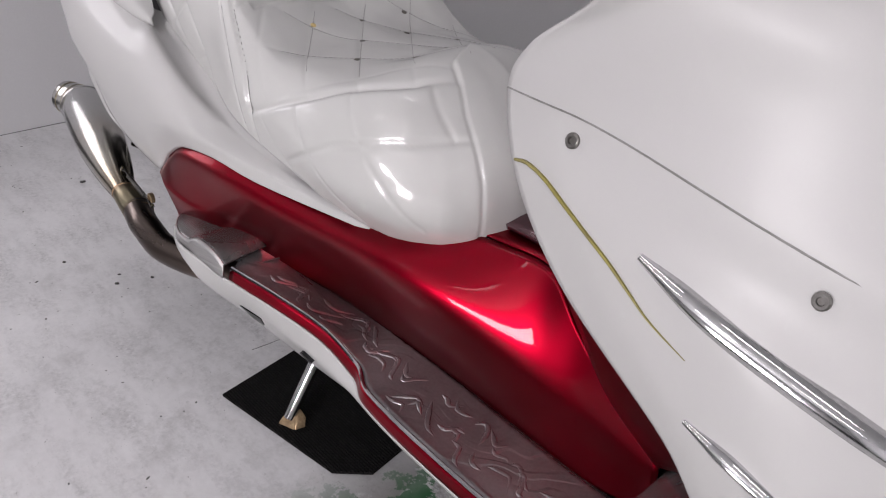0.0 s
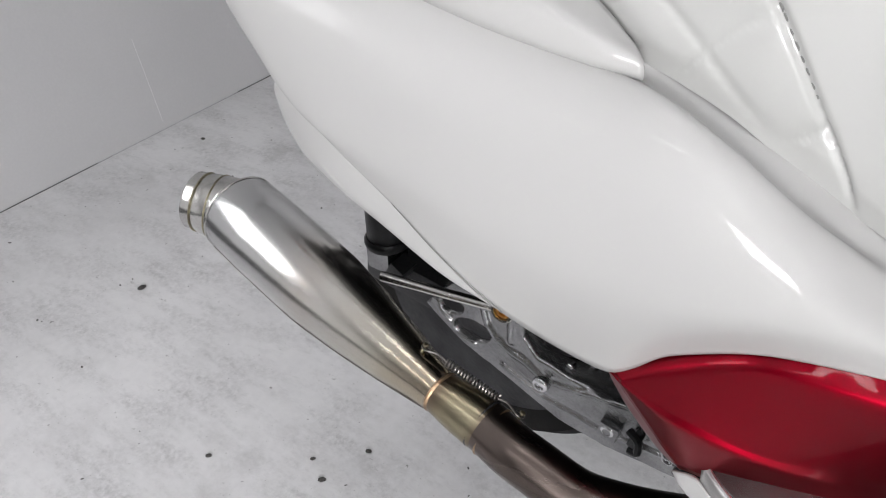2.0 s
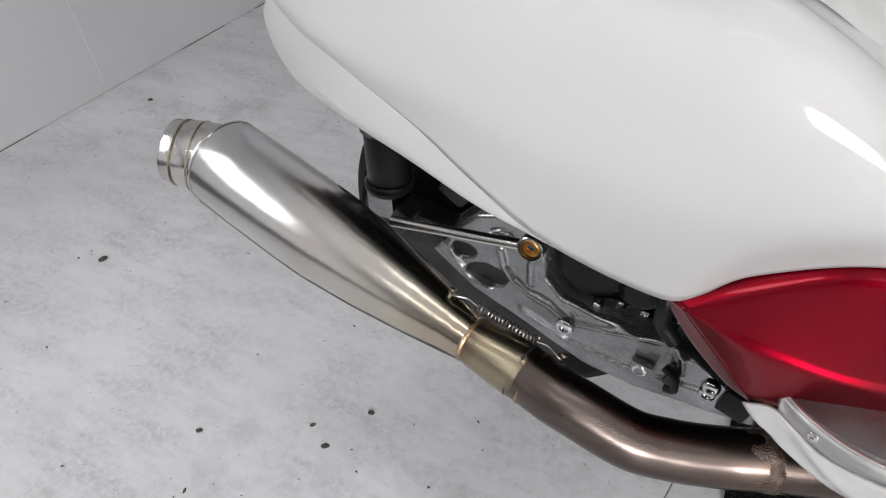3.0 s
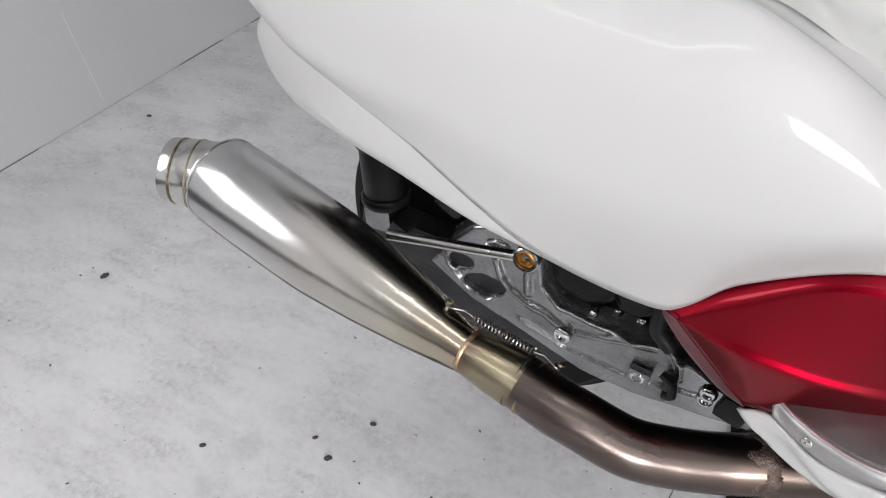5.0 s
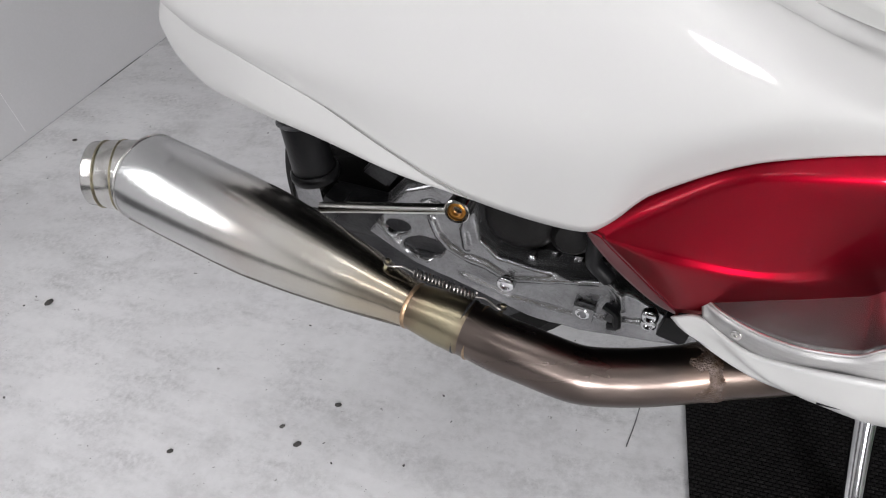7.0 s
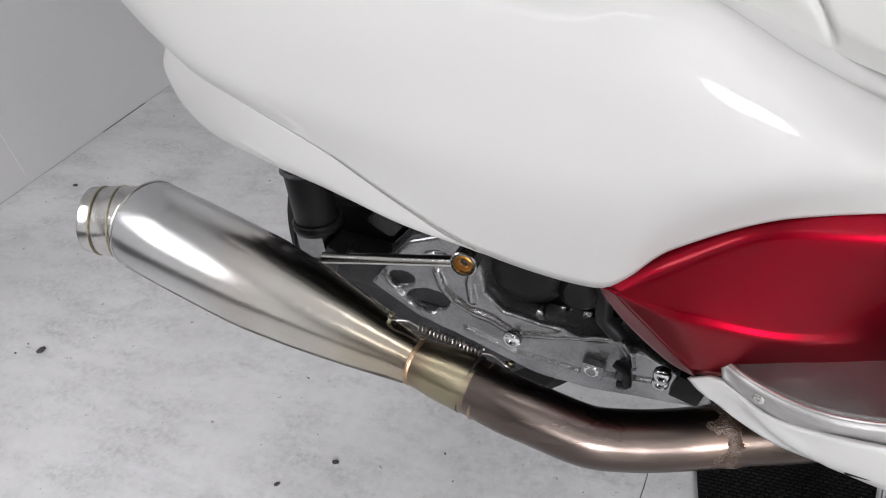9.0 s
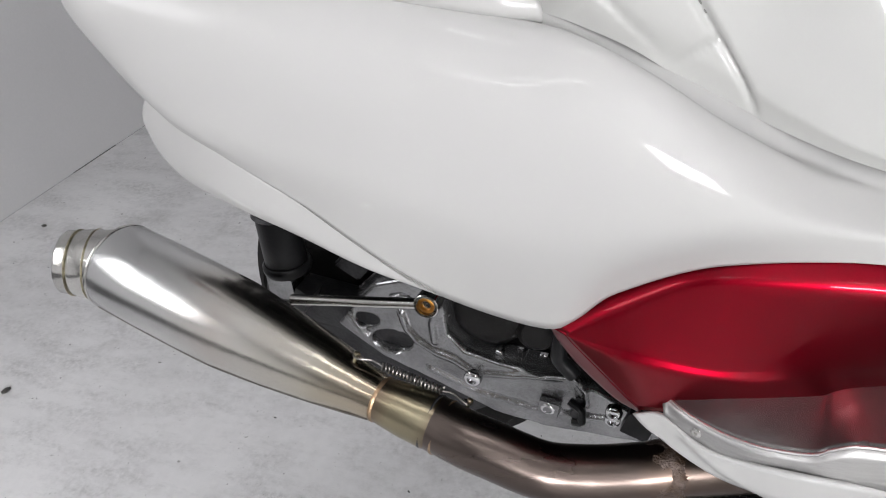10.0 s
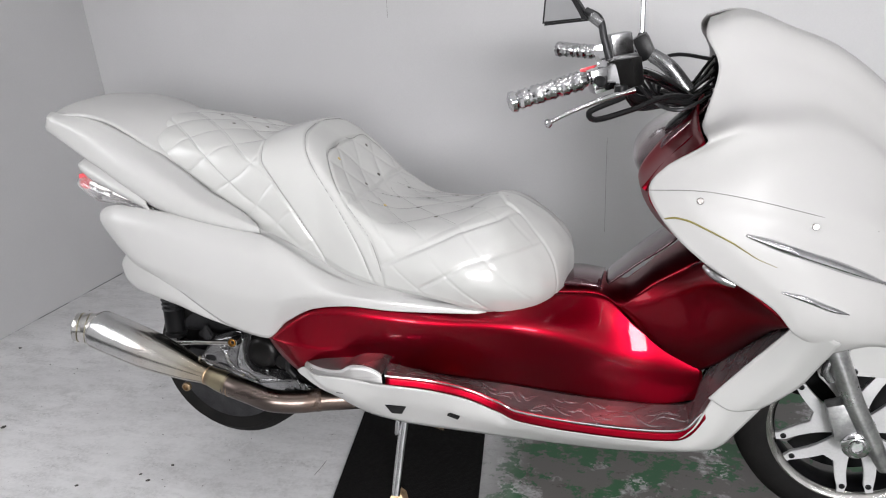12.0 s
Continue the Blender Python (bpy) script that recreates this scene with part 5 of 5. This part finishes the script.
for k in range(5):
    mid = radians(60 + 72 * k + 36)

    def leg(t, side, edge_):
        """A point on one leg of a spoke: t along it, the leg's side, and its outer or inner edge."""
        r = .032 + .115 * t
        half = .0175 - .0065 * min(t, 1) if t < 1.05 else .008
        off = radians(5 + 20.5 * min(t, 1) ** .8) * r + edge_ * half
        a = mid + side * off / r
        return (FX + r * math.cos(a), -.050, FZ + r * math.sin(a))

    outer, inner = [i * 1.14 / 14 for i in range(15)], [.52 + i * .62 / 9 for i in range(10)]
    rim_line = [leg(t, 1, 1) for t in outer] + [leg(t, 1, -1) for t in inner[::-1]] + [leg(t, -1, -1) for t in inner] + [leg(t, -1, 1) for t in outer[::-1]]
    plate("spoke", rim_line, (0, 1, 0), .012, BUFFED, fw, "flat silver wishbone spoke", bevel=.0012)
    for sg in (-1, 1):
        a1 = mid + sg * radians(25.5)
        lathe("rim_bolt", (FX + .147 * math.cos(a1), -.0495, FZ + .147 * math.sin(a1)), (0, -1, 0), [(0, .0065), (.002, .0065), (.0025, .0048), (.001, .004), (.001, 0)], BLACK, fw, "dark rim bolt", seg=12)
fork = new("front_fork")
fork.parent = bike
tagged(fork, "scuffed silver front fork leg")
for s in (1, -1):
    tube("fork_leg", [(1.592, s * -.098, .200), (1.560, s * -.099, .262), (1.513, s * -.100, .355), (1.469, s * -.100, .462), (1.36, s * -.10, .70)], [.014, .019, .021, .023, .022], SCUFFED, fork, n=24, seg=20)
    lathe("axle_cap", (1.528, s * -.088, .256), (0, s * -1, 0), [(0, .030), (.024, .030), (.028, .026), (.029, .017), (.033, .016), (.034, .012), (.030, .011), (.030, 0)], CHROME, fork, "round chrome axle cap", seg=28)
block("brake_caliper", (1.497, -.088, .305), (.048, .04, .085), SCUFFED, fork, "grey brake caliper", bevel=.010, turn=(0, -18, 0))
tube("fork_lug", [(1.46, -.105, .45), (1.452, -.108, .425), (1.465, -.106, .40)], .009, CAST, fork, n=8)
fender = new("front_fender")
fender.parent = bike
tagged(fender, "white front fender over the wheel")
fr = []
for y, dr in ((-.085, -.035), (-.07, 0), (0, .012), (.07, 0), (.085, -.035)):
    fr.append([(FX + (.285 + dr) * math.cos(radians(a)), y, FZ + (.285 + dr) * math.sin(radians(a))) for a in range(150, 20, -13)])
sheet("fender_shell", fr, 30, 14, WHITE, fender, thick=.004)
plate("fender_stay", [(1.49, -.095, .41), (1.60, -.095, .41), (1.60, -.095, .54), (1.50, -.095, .53)], (0, 1, 0), .006, WHITE, fender, "white fender stay")
lathe("stay_bolt", (1.509, -.0955, .420), (0, -1, 0), [(0, .007), (.0015, .007), (.002, .0055), (.001, .005), (.001, 0)], CASTDARK, fender, "dark bolt in the stay", seg=14)
tube("horn_bracket", [(1.190, -.270, .695), (1.205, -.282, .686), (1.225, -.290, .676), (1.246, -.292, .668)], [.006, .011, .010, .007], SCUFFED, bike, "small scuffed metal bracket under the fairing", n=14, seg=10)

# ---- handlebar ----
bar = new("handlebar")
bar.parent = bike
tagged(bar, "chrome handlebar with ornate grips, levers and cables")
GR0, GR1 = Vector((.836, -.345, 1.007)), Vector((.966, -.290, 1.043))
GL0, GL1 = Vector((.826, .345, 1.058)), Vector((.930, .300, 1.050))


def grip(a, b):
    d = b - a
    prof = [(0, .012), (.004, .018), (.012, .0195), (.016, .016)]
    n = 5
    for k in range(n):
        h = .018 + (d.length - .024) * k / n
        w = (d.length - .024) / n
        prof += [(h, .0145), (h + w * .25, .018), (h + w * .5, .0165), (h + w * .75, .018), (h + w * .98, .0145)]
    prof += [(d.length, .013)]
    g = lathe("grip", a, d, prof, CHROME, bar, "ornate chrome ribbed grip", seg=26)
    me = g.data
    for v in me.vertices:
        nz = noise.noise(v.co * 140)
        off = v.co - (a + d * ((v.co - a).dot(d) / d.length_squared))
        if off.length > 1e-4:
            v.co += off.normalized() * (.0028 * nz)


grip(GR0, GR1)
grip(GL0, GL1)
for s, g1 in ((-1, GR1), (1, GL1)):
    tube("bar_tube", [tuple(g1), (1.02, s * .25, 1.055), (1.09, s * .17, 1.03), (1.16, s * .08, .975), (1.18, 0, .955)], .0115, CHROME, bar, n=24, seg=14)
    block("switch_housing", tuple(g1 + Vector((.028, s * -.012, 0))), (.05, .046, .044), CHROME, bar, "chrome switch housing", bevel=.010, turn=(0, -15, s * -22))
tube("brake_lever", [(.912, -.375, .977), (.955, -.362, .997), (1.01, -.338, 1.016), (1.05, -.305, 1.024)], [.005, .0055, .007, .009], CHROME, bar, "polished ball-end brake lever", n=20, flat=.7)
lathe("lever_ball", (.905, -.377, .974), (1, .2, .3), [(0, .001), (.002, .006), (.007, .009), (.012, .006), (.014, .001)], CHROME, bar, seg=16)
lathe("lever_pivot", (1.03, -.315, 1.015), (0, 0, 1), [(0, .012), (.018, .012)], BLACK, bar, seg=16)
block("fluid_reservoir", (1.036, -.258, 1.050), (.046, .045, .052), DEEP_BLACK, bar, "black brake fluid reservoir", bevel=.006, turn=(0, -8, -20))
block("fluid_reservoir", (0.995, .20, 1.075), (.05, .045, .05), CAST, bar, bevel=.006, turn=(0, -8, 20))
lathe("switch_button", (.998, -.318, 1.040), (-.4, -.85, .2), [(0, .010), (.006, .010), (.008, .007)], BLACK, bar, seg=14)
block("gauge_pod", (1.055, .06, 1.075), (.034, .07, .055), BLACK, bar, bevel=.012, turn=(0, -25, 0))
block("warning_label", (.968, -.262, 1.058), (.03, .012, .008), LAMPRED, bar, "small red and white switch label", bevel=.002, turn=(0, -15, -22))
tube("bar_riser", [(1.075, -.10, 1.070), (1.11, -.105, 1.045), (1.145, -.10, 1.0)], [.013, .015, .016], CAST, bar, "silver bar riser", n=12, seg=14)
block("bar_clamp", (1.004, -.275, 1.052), (.020, .040, .044), CHROME, bar, "silver reservoir clamp", bevel=.004, turn=(0, -8, -20))
for k, (y, z) in enumerate(((-.18, 1.01), (-.15, .99), (-.12, 1.0), (-.08, .98), (.02, 1.0))):
    tube("control_cable", [(1.02, y - .07, 1.035 - .008 * k), (1.06, y - .02, z - .015), (1.12, y + .01, z - .02 + .012 * (k % 2)), (1.19, y + .03, .965 + .012 * k)], .006 if k % 2 else .0085, BLACK, bar, "black control cable", n=24, seg=8)
tube("brake_hose", [(1.035, -.30, 1.012), (.975, -.315, .985), (.99, -.30, .972), (1.05, -.26, .985), (1.11, -.2, 1.0), (1.18, -.12, .985)], .0055, BLACK, bar, "black brake hose", n=36, seg=8)
tube("control_cable", [(1.07, .05, 1.045), (1.13, .0, 1.062), (1.19, -.05, 1.055)], .004, BLACK, bar, n=20, seg=8)
block("dash_wiring", (1.15, -.08, .945), (.09, .12, .03), BLACK, bar, bevel=.01, turn=(0, -35, 0))
for k in range(6):
    tube("wire", [(1.05 + .01 * k, -.23 + .02 * k, 1.03), (1.09, -.19 + .018 * k, .985 + .006 * (k % 3)), (1.13, -.20 + .03 * k, .975 + .01 * (k % 2)), (1.195, -.15 + .025 * k, 1.0 + .012 * k)], .0035, BLACK if k % 3 else CASTDARK, bar, n=24, seg=6)
mirror = new("rear_view_mirror")
mirror.parent = bike
tagged(mirror, "angular black and chrome rear-view mirror on a stem")
tube("mirror_stem", [(1.005, -.262, 1.075), (.995, -.262, 1.11), (.985, -.255, 1.145), (.960, -.248, 1.160)], .0068, CASTDARK, mirror, n=16, seg=12)
lathe("stem_joint", (.984, -.256, 1.14), (-.6, .1, .5), [(-.006, .009), (.012, .010), (.018, .008)], CAST, mirror, seg=16)
plate("mirror_shell", [(.880, -.252, 1.135), (.968, -.252, 1.142), (.955, -.252, 1.162), (.905, -.252, 1.235), (.890, -.252, 1.235)], (.2, 1, 0), .022, BLACK, mirror, "black angular mirror shell", bevel=.004)
plate("mirror_glass", [(.886, -.2535, 1.143), (.955, -.2725, 1.148), (.946, -.2700, 1.163), (.904, -.2585, 1.228), (.894, -.2557, 1.228)], (-.28, -1, 0), .0015, MIRRORM, mirror, bevel=0)
far_mirror = new("mirror_stem")
far_mirror.parent = bike
tube("chrome_stem", [(1.045, .18, 1.08), (1.045, .185, 1.16), (1.04, .19, 1.30)], .0055, CHROME, far_mirror, "thin chrome mirror stem", n=10)
lathe("stem_nut", (1.045, .18, 1.08), (0, 0.05, 1), [(0, .011), (.014, .011), (.02, .008)], CASTDARK, far_mirror, seg=12)

# ---- loose debris on the floor ----
random.seed(4)
bits = new("floor_debris")
tagged(bits, "small dark crumbs scattered on the concrete", "debris", kind="stuff")
bm = bmesh.new()
for k in range(190):
    x, y = random.uniform(-1.25, .55), random.uniform(-.75, 1.2)
    r = random.choice((.0008, .0011, .0015, .0022))
    c = Vector((x, y, r * .35))
    res = bmesh.ops.create_icosphere(bm, subdivisions=1, radius=r, matrix=Matrix.Translation(c) @ pose(0, 0, 0, 0, 0, random.uniform(0, 180)) @ Matrix.Diagonal((random.uniform(.8, 2.6), 1, .35, 1)))
for x, y, r in ((-.79, -.095, .010), (-1.197, .40, .008), (-.349, -.301, .006), (-.212, -.217, .005), (-.151, -.16, .006), (-.174, -.238, .007)):
    bmesh.ops.create_icosphere(bm, subdivisions=1, radius=r, matrix=pose(x, y, r * .25, 0, 0, random.uniform(0, 90)) @ Matrix.Diagonal((1.0, .7, .3, 1)))
part("crumbs", bm, DEBRIS, bits)
